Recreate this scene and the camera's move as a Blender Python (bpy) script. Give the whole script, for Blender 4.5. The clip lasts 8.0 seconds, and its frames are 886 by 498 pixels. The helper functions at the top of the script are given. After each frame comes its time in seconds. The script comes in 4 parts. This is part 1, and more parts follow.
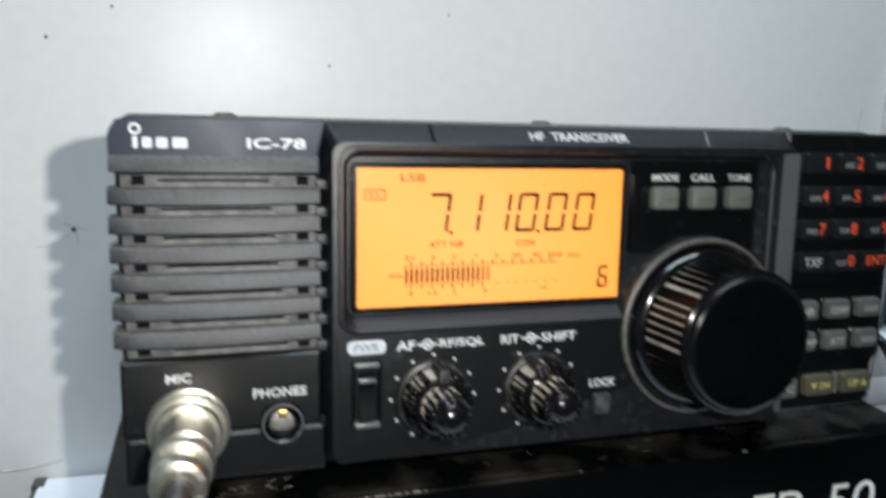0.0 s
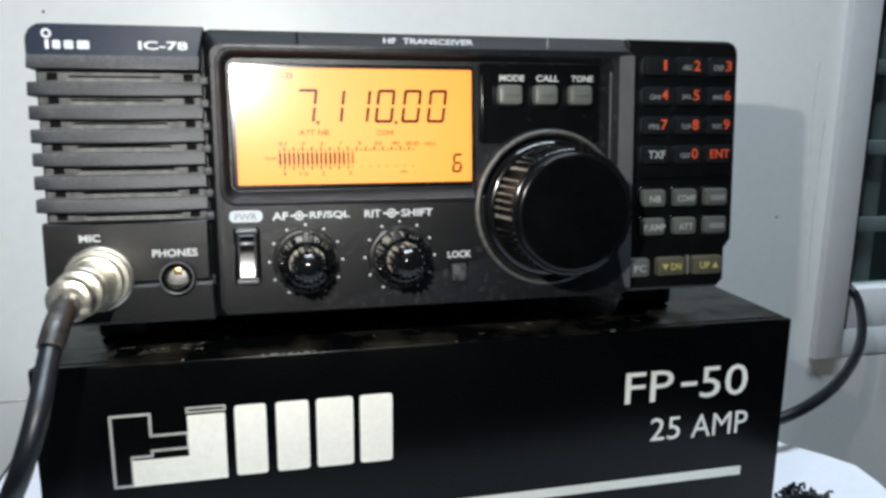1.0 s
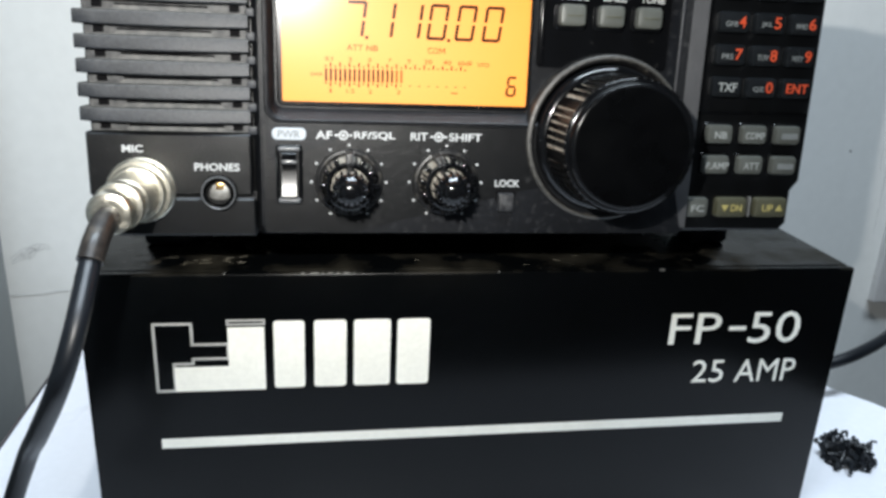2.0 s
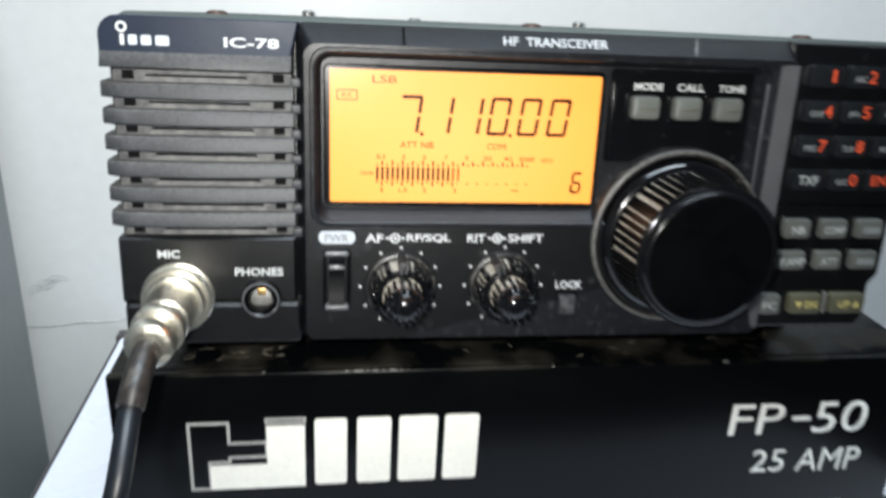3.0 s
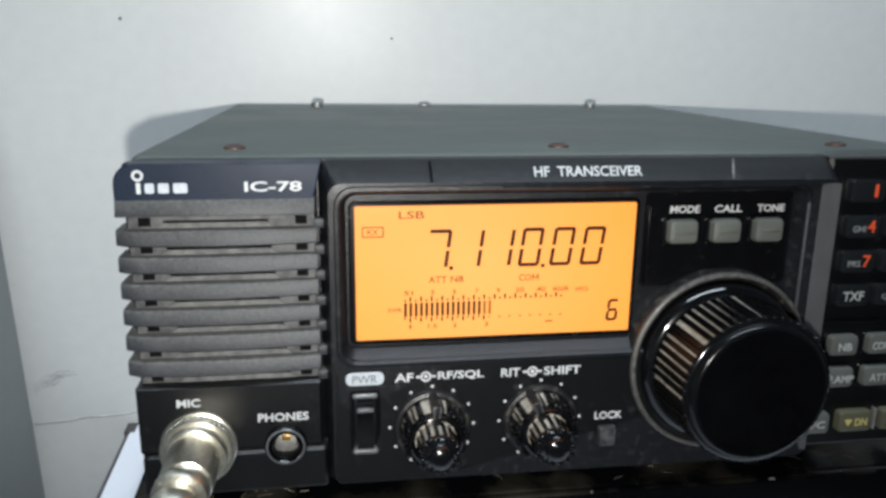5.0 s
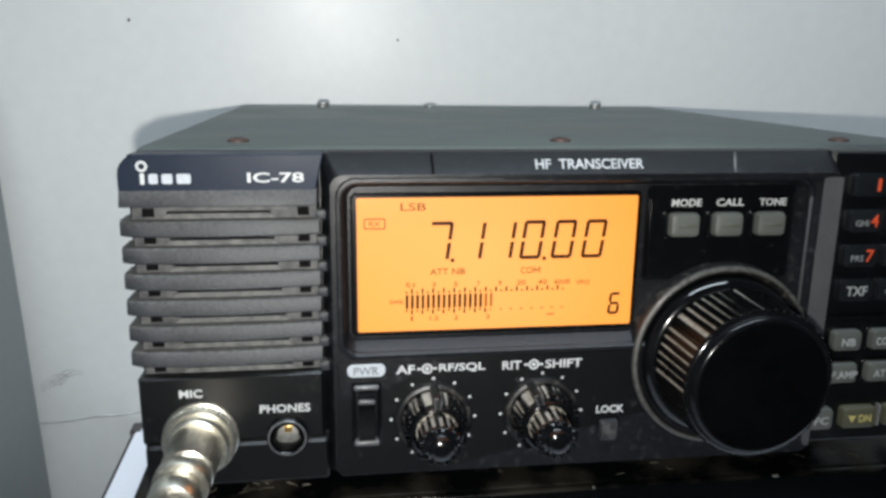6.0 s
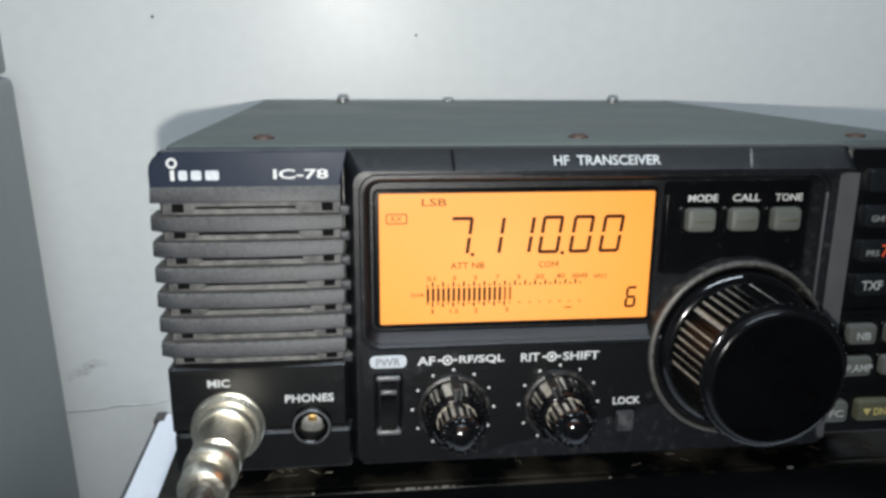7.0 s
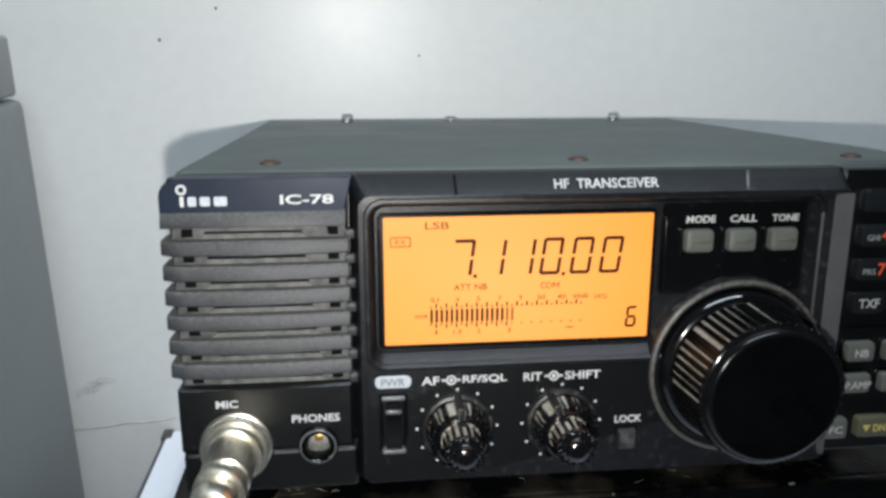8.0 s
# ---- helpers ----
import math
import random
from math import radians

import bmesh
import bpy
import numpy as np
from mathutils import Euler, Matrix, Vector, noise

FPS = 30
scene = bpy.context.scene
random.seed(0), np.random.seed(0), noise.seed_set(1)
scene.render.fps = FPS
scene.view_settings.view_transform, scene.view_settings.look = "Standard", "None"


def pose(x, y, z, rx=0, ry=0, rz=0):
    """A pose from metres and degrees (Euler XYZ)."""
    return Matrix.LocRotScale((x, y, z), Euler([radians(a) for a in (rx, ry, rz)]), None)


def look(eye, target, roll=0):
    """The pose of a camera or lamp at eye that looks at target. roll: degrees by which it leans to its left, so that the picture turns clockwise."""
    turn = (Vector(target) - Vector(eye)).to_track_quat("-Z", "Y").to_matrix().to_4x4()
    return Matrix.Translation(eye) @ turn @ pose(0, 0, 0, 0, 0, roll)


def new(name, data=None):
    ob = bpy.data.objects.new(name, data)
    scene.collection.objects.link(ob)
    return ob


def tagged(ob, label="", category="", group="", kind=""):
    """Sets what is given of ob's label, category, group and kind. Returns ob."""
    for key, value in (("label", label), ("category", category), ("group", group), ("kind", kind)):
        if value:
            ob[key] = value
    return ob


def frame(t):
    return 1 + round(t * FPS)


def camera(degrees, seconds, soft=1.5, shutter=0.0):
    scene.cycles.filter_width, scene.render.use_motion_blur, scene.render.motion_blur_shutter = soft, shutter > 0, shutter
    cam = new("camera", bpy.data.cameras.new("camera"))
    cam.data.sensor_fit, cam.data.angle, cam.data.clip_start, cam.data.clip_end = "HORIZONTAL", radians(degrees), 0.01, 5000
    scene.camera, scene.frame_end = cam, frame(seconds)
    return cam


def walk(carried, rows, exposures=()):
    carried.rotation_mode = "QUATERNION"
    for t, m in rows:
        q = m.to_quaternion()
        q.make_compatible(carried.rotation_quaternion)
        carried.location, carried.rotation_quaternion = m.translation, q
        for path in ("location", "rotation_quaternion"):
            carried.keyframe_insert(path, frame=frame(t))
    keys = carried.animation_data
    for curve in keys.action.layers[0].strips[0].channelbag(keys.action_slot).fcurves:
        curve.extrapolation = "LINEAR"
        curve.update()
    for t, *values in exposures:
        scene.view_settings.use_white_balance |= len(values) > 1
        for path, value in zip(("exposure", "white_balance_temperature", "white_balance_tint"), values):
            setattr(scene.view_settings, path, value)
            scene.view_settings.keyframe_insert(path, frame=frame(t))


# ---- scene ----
cam = camera(61.0, 8.0, soft=3.0, shutter=0.5)
PATH = [
    (0, (-0.09468, -0.18289, 0.96592), (0.05009, 0.28343, 0.85824), 2.34),
    (0.2, (-0.08394, -0.19117, 0.96080), (0.05845, 0.27465, 0.84793), 1.85),
    (0.5, (-0.07123, -0.20929, 0.96003), (0.07651, 0.25208, 0.83627), 1.38),
    (0.8, (-0.05688, -0.23555, 0.94263), (0.07607, 0.23393, 0.83345), 0.68),
    (1, (-0.04988, -0.24218, 0.93681), (0.06077, 0.23456, 0.83443), 0.43),
    (1.2, (-0.04681, -0.23767, 0.92798), (0.06551, 0.24115, 0.83791), 0.43),
    (1.5, (-0.04488, -0.24439, 0.92490), (0.00737, 0.24609, 0.84304), 1.34),
    (1.7, (-0.04187, -0.23907, 0.92875), (0.02776, 0.24175, 0.81061), 1.62),
    (2.8, (-0.06305, -0.22131, 0.97358), (0.01505, 0.23428, 0.78297), 3.66),
    (3, (-0.05810, -0.20121, 0.97410), (0.01298, 0.25888, 0.79170), 3.15),
    (3.2, (-0.07105, -0.19042, 0.97860), (-0.00080, 0.26958, 0.79566), 4.61),
    (3.5, (-0.08165, -0.18610, 0.97991), (-0.00322, 0.27414, 0.80094), 6.41),
    (3.7, (-0.08440, -0.18212, 0.98935), (-0.00102, 0.28095, 0.82019), 5.33),
    (4, (-0.07585, -0.17939, 0.99439), (0.00160, 0.28762, 0.83346), 3.16),
    (4.5, (-0.06740, -0.18070, 0.99721), (0.00595, 0.28687, 0.83598), 1.50),
    (6, (-0.06318, -0.18380, 0.99215), (0.00279, 0.28724, 0.83798), 1.32),
    (6.5, (-0.06429, -0.18689, 0.99434), (-0.00397, 0.28443, 0.83870), 0.99),
    (7, (-0.06504, -0.18797, 0.99419), (-0.00948, 0.28272, 0.83495), 1.00),
    (7.5, (-0.06599, -0.18949, 0.99590), (-0.01190, 0.28197, 0.83843), 0.87),
    (8, (-0.06509, -0.19125, 0.99816), (-0.01223, 0.28231, 0.84667), 0.51),
]
EXPOSURES = [(0.0, 0.10), (0.5, 0.12), (1.0, 0.24), (1.5, 0.38), (3.0, 0.44), (3.5, 0.40), (4.0, 0.16), (4.5, 0.02), (8.0, -0.04)]
walk(cam, [(t, look(eye, target, roll)) for t, eye, target, roll in PATH], EXPOSURES)

# ---- scale: the small things are drawn in centimetres round the radio's foot ----
CM, LIFT = 0.01, 0.86


def at(x, y, z):
    return Vector((x * CM, y * CM, z * CM + LIFT))


# the radio is propped nose-up on its front feet, so its own frame leans back about the supply's front edge
TILT, HINGE_Y, HINGE_Z = radians(4.5), 1.1, -1.2


def lean(x, y, z):
    dy, dz = y - HINGE_Y, z - HINGE_Z
    return x, HINGE_Y + dy * math.cos(TILT) + dz * math.sin(TILT), HINGE_Z - dy * math.sin(TILT) + dz * math.cos(TILT)


def unlean(x, y, z):
    dy, dz = y - HINGE_Y, z - HINGE_Z
    return x, HINGE_Y + dy * math.cos(TILT) - dz * math.sin(TILT), HINGE_Z + dy * math.sin(TILT) + dz * math.cos(TILT)


def prop_up(ob, x, y, z):
    """Leans a whole thing, built in the radio's frame, back with the radio."""
    ob.location, ob.rotation_euler = at(*lean(x, y, z)), (-TILT, 0, 0)


# ---- light: a hand-held white torch beside the lens, a cool ceiling lamp, night outside ----
world = bpy.data.worlds.new("night")
world.use_nodes = True
world.node_tree.nodes["Background"].inputs[0].default_value = (0.20, 0.28, 0.36, 1)
world.node_tree.nodes["Background"].inputs[1].default_value = 0.02
scene.world = world

torch_data = bpy.data.lights.new("torch", "SPOT")
torch_data.energy, torch_data.shadow_soft_size, torch_data.color = 3.9, 0.0022, (1.0, 0.985, 0.94)
torch = new("torch", torch_data)
torch_data.spot_size, torch_data.spot_blend = radians(118), 1.0
torch.matrix_world = look(at(-6.9, -19.3, 11.95), at(-1.5, 25.8, 11.0))

ceiling_data = bpy.data.lights.new("ceiling_lamp_light", "AREA")
ceiling_data.shape, ceiling_data.size, ceiling_data.size_y = "RECTANGLE", 1.2, 0.2
ceiling_data.energy, ceiling_data.color = 33.0, (0.76, 0.885, 1.0)
ceiling_light = new("ceiling_lamp_light", ceiling_data)
ceiling_light.matrix_world = pose(0.10, -0.30, 2.50)


# ---- materials ----
def material(name, colour, rough=0.5, metal=0.0, vary=0.15, grain=300.0, bump=0.0, blotch=25.0, dust=None, dust_at=(0.5, 0.7), dust_scale=60.0,
             up_dust=False, spec=0.5, streak=None, emit=None, coat=0.0, per_object=0.0):
    """A surface with fine grain, broad blotches, optional dust in patches (on upward faces where up_dust) and relief."""
    m = bpy.data.materials.new(name)
    m.use_nodes = True
    t, ln = m.node_tree, m.node_tree.links.new
    b = t.nodes["Principled BSDF"]
    b.inputs["Roughness"].default_value, b.inputs["Metallic"].default_value = rough, metal
    b.inputs["Specular IOR Level"].default_value = spec
    b.inputs["Coat Weight"].default_value = coat
    co = t.nodes.new("ShaderNodeNewGeometry")

    def tex(scale, detail, squash=None):
        n = t.nodes.new("ShaderNodeTexNoise")
        n.inputs["Scale"].default_value, n.inputs["Detail"].default_value = scale, detail
        if squash:
            v = t.nodes.new("ShaderNodeVectorMath")
            v.operation = "MULTIPLY"
            v.inputs[1].default_value = squash
            ln(co.outputs["Position"], v.inputs[0])
            ln(v.outputs[0], n.inputs["Vector"])
        else:
            ln(co.outputs["Position"], n.inputs["Vector"])
        return n

    def remap(src, a, c, lo, hi):
        r = t.nodes.new("ShaderNodeMapRange")
        for k, v in zip((1, 2, 3, 4), (a, c, lo, hi)):
            r.inputs[k].default_value = v
        ln(src, r.inputs[0])
        return r.outputs[0]

    def math_node(op, a, c):
        n = t.nodes.new("ShaderNodeMath")
        n.operation = op
        for k, v in enumerate((a, c)):
            if isinstance(v, (int, float)):
                n.inputs[k].default_value = v
            else:
                ln(v, n.inputs[k])
        return n.outputs[0]

    fine, broad = tex(grain, 3, streak), tex(blotch, 4)
    k = math_node("MULTIPLY", remap(fine.outputs["Fac"], 0.3, 0.7, 1 - vary, 1 + vary), remap(broad.outputs["Fac"], 0.3, 0.7, 1 - vary * 0.8, 1 + vary * 0.8))
    if per_object:
        info = t.nodes.new("ShaderNodeObjectInfo")
        k = math_node("MULTIPLY", k, remap(info.outputs["Random"], 0, 1, 1 - per_object, 1 + per_object))
    mul = t.nodes.new("ShaderNodeVectorMath")
    mul.operation = "SCALE"
    mul.inputs[0].default_value = colour
    ln(k, mul.inputs["Scale"])
    shade = mul.outputs[0]
    if dust:
        d = tex(dust_scale, 6)
        mask = remap(d.outputs["Fac"], dust_at[0], dust_at[1], 0, 1)
        if up_dust:
            sep = t.nodes.new("ShaderNodeSeparateXYZ")
            ln(co.outputs["Normal"], sep.inputs[0])
            mask = math_node("MULTIPLY", mask, remap(sep.outputs["Z"], 0.1, 0.8, 0, 1))
        mix = t.nodes.new("ShaderNodeMix")
        mix.data_type = "RGBA"
        mix.inputs[7].default_value = (*dust, 1)
        ln(mask, mix.inputs[0])
        ln(shade, mix.inputs[6])
        shade = mix.outputs[2]
        ln(math_node("MAXIMUM", remap(mask, 0, 1, rough, 0.85), 0.0), b.inputs["Roughness"])
    else:
        ln(remap(broad.outputs["Fac"], 0.3, 0.7, max(rough - 0.08, 0.02), min(rough + 0.08, 1)), b.inputs["Roughness"])
    ln(shade, b.inputs["Base Color"])
    if bump:
        bp = t.nodes.new("ShaderNodeBump")
        bp.inputs["Strength"].default_value, bp.inputs["Distance"].default_value = bump, 0.0004
        ln(fine.outputs["Fac"], bp.inputs["Height"])
        ln(bp.outputs[0], b.inputs["Normal"])
    if emit:
        b.inputs["Emission Color"].default_value = (*emit[0], 1)
        b.inputs["Emission Strength"].default_value = emit[1]
    return m


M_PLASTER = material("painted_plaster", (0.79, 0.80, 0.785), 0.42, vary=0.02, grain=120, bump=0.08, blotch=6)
# unseen walls, ceiling and floor: the room's dimness is put into their colour
M_PLASTER_UNSEEN = material("unseen_dark_plaster", (0.09, 0.09, 0.088), 0.8, vary=0.03, grain=120, bump=0.1, blotch=5)
M_FLOOR = material("unseen_dark_floor", (0.12, 0.115, 0.11), 0.5, vary=0.1, blotch=8)
M_PENCIL = material("pencil_mark", (0.52, 0.53, 0.53), 0.8, vary=0.3)
M_SPECK = material("dark_speck", (0.10, 0.10, 0.10), 0.8, vary=0.2)
M_FRAME = material("white_window_paint", (0.74, 0.76, 0.78), 0.4, vary=0.03, grain=90, bump=0.05, blotch=12, dust=(0.45, 0.42, 0.36), dust_at=(0.66, 0.85), dust_scale=40)
# near-black fill that paints the shade inside slots, holes and gaps
M_GAP_SHADE = material("gap_shade", (0.003, 0.003, 0.0035), 0.8, spec=0.05)
M_STEEL_BAR = material("grey_grille_paint", (0.20, 0.22, 0.22), 0.6, vary=0.1)
M_NIGHT = material("night_outside", (0.012, 0.02, 0.024), 0.9, emit=((0.45, 0.75, 0.8), 0.008))
M_TABLE = material("white_laminate", (0.80, 0.81, 0.86), 0.35, vary=0.02, blotch=10)
M_TABLE_EDGE = material("dark_edge_band", (0.07, 0.06, 0.06), 0.5)
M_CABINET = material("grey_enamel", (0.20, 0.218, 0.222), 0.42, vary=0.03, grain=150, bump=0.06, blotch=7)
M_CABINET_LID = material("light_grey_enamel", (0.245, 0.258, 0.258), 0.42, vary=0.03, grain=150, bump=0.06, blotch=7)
M_SUPPLY = material("black_enamel", (0.0012, 0.0015, 0.0018), 0.22, vary=0.2, grain=500, bump=0.05, blotch=20, dust=(0.030, 0.027, 0.020), dust_at=(0.45, 0.85), dust_scale=60, up_dust=True, spec=0.17)
M_CHIP_GLINT = material("bare_chip_glint", (0.17, 0.17, 0.16), 0.5, vary=0.3, grain=900)
M_CASE = material("case_paint", (0.031, 0.040, 0.037), 0.52, vary=0.10, grain=1200, bump=0.25, blotch=30, dust=(0.070, 0.083, 0.076), dust_at=(0.40, 0.75), dust_scale=18)
M_PLASTIC = material("black_plastic", (0.0014, 0.0017, 0.0022), 0.35, vary=0.15, grain=2200, bump=0.35, blotch=60, dust=(0.022, 0.023, 0.024), dust_at=(0.64, 1.0), dust_scale=240, spec=0.36)
M_GRILLE = material("dusty_black_plastic", (0.016, 0.018, 0.022), 0.48, vary=0.30, grain=1500, bump=0.3, blotch=70, dust=(0.14, 0.14, 0.136), dust_at=(0.15, 0.9), dust_scale=900, up_dust=True, spec=0.28)
# same plastic as M_PLASTIC, lightened for the torchlight its slopes catch
M_BEZEL_LIT = material("bezel_plastic_lit", (0.0038, 0.0044, 0.0058), 0.40, vary=0.28, grain=1700, bump=0.3, blotch=45, dust=(0.024, 0.025, 0.027), dust_at=(0.55, 1.0), dust_scale=500, spec=0.28)
# on switch and socket edges this pale grey stands for their reflections
M_LIP = material("pale_edge_grey", (0.065, 0.068, 0.072), 0.35, vary=0.15, grain=1500, blotch=150)
M_SHINE = material("polished_black", (0.0022, 0.0024, 0.0029), 0.11, vary=0.1, blotch=120, spec=0.4)
M_SCUFF = material("pale_scuff", (0.20, 0.185, 0.145), 0.7, vary=0.4, grain=1200, blotch=300)
M_GRIMY = material("brown_grime", (0.050, 0.043, 0.028), 0.8, vary=0.4, grain=1200, blotch=300)
M_SLOT = material("dusty_slot_plastic", (0.034, 0.0355, 0.038), 0.7, vary=0.25, grain=1600, bump=0.2, blotch=120, dust=(0.12, 0.12, 0.118), dust_at=(0.35, 0.85), dust_scale=380)
M_TONGUE = material("dust_caked_plastic", (0.058, 0.060, 0.062), 0.75, vary=0.25, grain=1600, bump=0.2, blotch=120, dust=(0.15, 0.15, 0.146), dust_at=(0.35, 0.85), dust_scale=380)
M_TITLE = material("blue_black_strip", (0.0062, 0.0112, 0.0225), 0.42, vary=0.14, grain=1800, bump=0.08, blotch=50, spec=0.13)
M_RIM = material("worn_rim_plastic", (0.016, 0.0165, 0.0185), 0.40, vary=0.2, grain=2200, bump=0.3, blotch=90, dust=(0.055, 0.055, 0.056), dust_at=(0.40, 0.85), dust_scale=380, spec=0.4)
M_GLOSS = material("glossy_black", (0.0022, 0.0024, 0.0029), 0.20, vary=0.1, dust=(0.022, 0.021, 0.020), dust_at=(0.66, 1.0), dust_scale=300, spec=0.20)
M_KNOB = material("knob_black", (0.0010, 0.0011, 0.0013), 0.30, vary=0.15, blotch=80, spec=0.10)
M_GRIME = material("knob_grime", (0.20, 0.185, 0.158), 0.75, vary=0.4, grain=1400, bump=0.3, blotch=160)
M_RING = material("ring_plastic", (0.007, 0.007, 0.0075), 0.38, vary=0.2, grain=1800, bump=0.2, blotch=90, dust=(0.06, 0.054, 0.045), dust_at=(0.55, 0.85), dust_scale=420, spec=0.3)
M_WORN_LIT = material("worn_lit_edge", (0.022, 0.022, 0.021), 0.30, vary=0.2, grain=1600, bump=0.2, blotch=70, dust=(0.070, 0.067, 0.060), dust_at=(0.30, 0.90), dust_scale=800, spec=0.6)
# worn plastic whose grey also holds the highlight along the chamfers
M_EDGE_LIT = material("worn_lit_plastic", (0.040, 0.041, 0.044), 0.42, vary=0.15, grain=2200, bump=0.35, blotch=60, spec=0.45)
M_WHITE_INK = material("white_ink", (0.36, 0.375, 0.38), 0.6, vary=0.12, grain=1500, blotch=200)
M_KEY_INK = material("key_ink", (0.23, 0.245, 0.24), 0.6, vary=0.12, grain=1500, blotch=200)
M_LABEL_INK = material("label_ink", (0.30, 0.33, 0.36), 0.55, vary=0.12, grain=1500, blotch=200)
M_GREY_INK = material("grey_ink", (0.13, 0.14, 0.14), 0.6, vary=0.12, grain=1500, blotch=200)
M_RED_INK = material("orange_red_ink", (0.46, 0.050, 0.012), 0.6, vary=0.1, grain=1500, blotch=200)
M_YELLOW_INK = material("yellow_ink", (0.34, 0.29, 0.10), 0.6, vary=0.1, grain=1500, blotch=200)
M_DARK_INK = material("dark_ink", (0.10, 0.11, 0.12), 0.6)
M_CREAM_INK = material("cream_print", (0.86, 0.855, 0.78), 0.5, vary=0.04, grain=700, blotch=60)
M_GREY_LINE = material("pale_print", (0.42, 0.42, 0.40), 0.5, vary=0.1, grain=700, blotch=60)
M_GREY_KEY = material("grey_button", (0.060, 0.064, 0.058), 0.45, vary=0.06, grain=1500, bump=0.1, blotch=120, per_object=0.06)
M_GREEN_KEY = material("olive_button", (0.050, 0.049, 0.030), 0.5, vary=0.06, grain=1500, bump=0.1, blotch=120)
M_DARK_KEY = material("dark_button", (0.0070, 0.0082, 0.0095), 0.22, vary=0.1, grain=1500, bump=0.1, blotch=120, per_object=0.1, spec=0.45)
M_NICKEL = material("tarnished_nickel", (0.80, 0.765, 0.66), 0.29, 1.0, vary=0.15, grain=900, bump=0.08, blotch=120, dust=(0.20, 0.16, 0.10), dust_at=(0.58, 0.85), dust_scale=300)
M_BRASS = material("brass_contact", (0.80, 0.52, 0.20), 0.3, 1.0)
M_RUBBER = material("black_rubber", (0.0055, 0.0072, 0.0100), 0.40, vary=0.2, blotch=60, spec=0.4)
M_BOOT = material("worn_tape", (0.014, 0.012, 0.011), 0.35, vary=0.5, grain=500, blotch=150, dust=(0.06, 0.052, 0.042), dust_at=(0.54, 0.78), dust_scale=240)
M_RUST = material("rusty_screw", (0.060, 0.035, 0.028), 0.6, 0.5, vary=0.3, grain=1500, blotch=300)
M_SCREW = material("steel_screw", (0.25, 0.25, 0.24), 0.45, 0.7, vary=0.2, grain=900)
M_LCD = material("backlit_orange_panel", (0.20, 0.07, 0.015), 0.5, vary=0.02, blotch=12, spec=0.1)


def backlight(m, centre, reach, inner, outer, strength):
    """An edge-lit panel: yellower and brighter in the middle than at its rim."""
    t, ln = m.node_tree, m.node_tree.links.new
    geo, off, size, rng, mix = (t.nodes.new(k) for k in ("ShaderNodeNewGeometry", "ShaderNodeVectorMath", "ShaderNodeVectorMath", "ShaderNodeMapRange", "ShaderNodeMix"))
    off.operation, size.operation, mix.data_type = "SUBTRACT", "LENGTH", "RGBA"
    off.inputs[1].default_value = centre
    ln(geo.outputs["Position"], off.inputs[0])
    ln(off.outputs[0], size.inputs[0])
    ln(size.outputs["Value"], rng.inputs[0])
    rng.inputs[1].default_value, rng.inputs[2].default_value = 0.0, reach
    ln(rng.outputs[0], mix.inputs[0])
    mix.inputs[6].default_value, mix.inputs[7].default_value = (*inner, 1), (*outer, 1)
    b = t.nodes["Principled BSDF"]
    ln(mix.outputs[2], b.inputs["Emission Color"])
    b.inputs["Emission Strength"].default_value = strength


backlight(M_LCD, at(-2.6, 0, 6.6), 0.045, (1.0, 0.43, 0.125), (1.0, 0.350, 0.055), 1.12)
M_SEG = material("lcd_segment", (0.030, 0.008, 0.002), 0.7, spec=0.1)
M_SEG_WORD = material("lcd_word", (0.19, 0.060, 0.012), 0.7, spec=0.1)
M_SEG_SOFT = material("lcd_segment_faint", (0.24, 0.080, 0.017), 0.7, spec=0.1)


def glass(name, tint, rough=0.03, shine_level=0.03):
    m = bpy.data.materials.new(name)
    m.use_nodes = True
    t, ln = m.node_tree, m.node_tree.links.new
    t.nodes.remove(t.nodes["Principled BSDF"])
    clear, shine, mix, fr, bend, lift = (t.nodes.new(k) for k in ("ShaderNodeBsdfTransparent", "ShaderNodeBsdfGlossy", "ShaderNodeMixShader", "ShaderNodeLayerWeight", "ShaderNodeMath", "ShaderNodeMath"))
    clear.inputs[0].default_value = (*tint, 1)
    shine.inputs["Roughness"].default_value = rough
    bend.operation, lift.operation = "POWER", "MULTIPLY_ADD"
    bend.inputs[1].default_value, lift.inputs[1].default_value, lift.inputs[2].default_value = 5.0, 0.9, shine_level
    ln(fr.outputs["Facing"], bend.inputs[0])
    ln(bend.outputs[0], lift.inputs[0])
    ln(lift.outputs[0], mix.inputs[0])
    ln(clear.outputs[0], mix.inputs[1])
    ln(shine.outputs[0], mix.inputs[2])
    ln(mix.outputs[0], t.nodes["Material Output"].inputs["Surface"])
    return m


M_COVER = glass("clear_cover", (0.98, 0.98, 0.98), 0.26, 0.009)
M_PANE = glass("dark_window_glass", (0.76, 0.82, 0.82), 0.02)


# ---- mesh tools ----
def origin(ob):
    w = Vector((0, 0, 0))
    while ob:
        w += ob.location
        ob = ob.parent
    return w


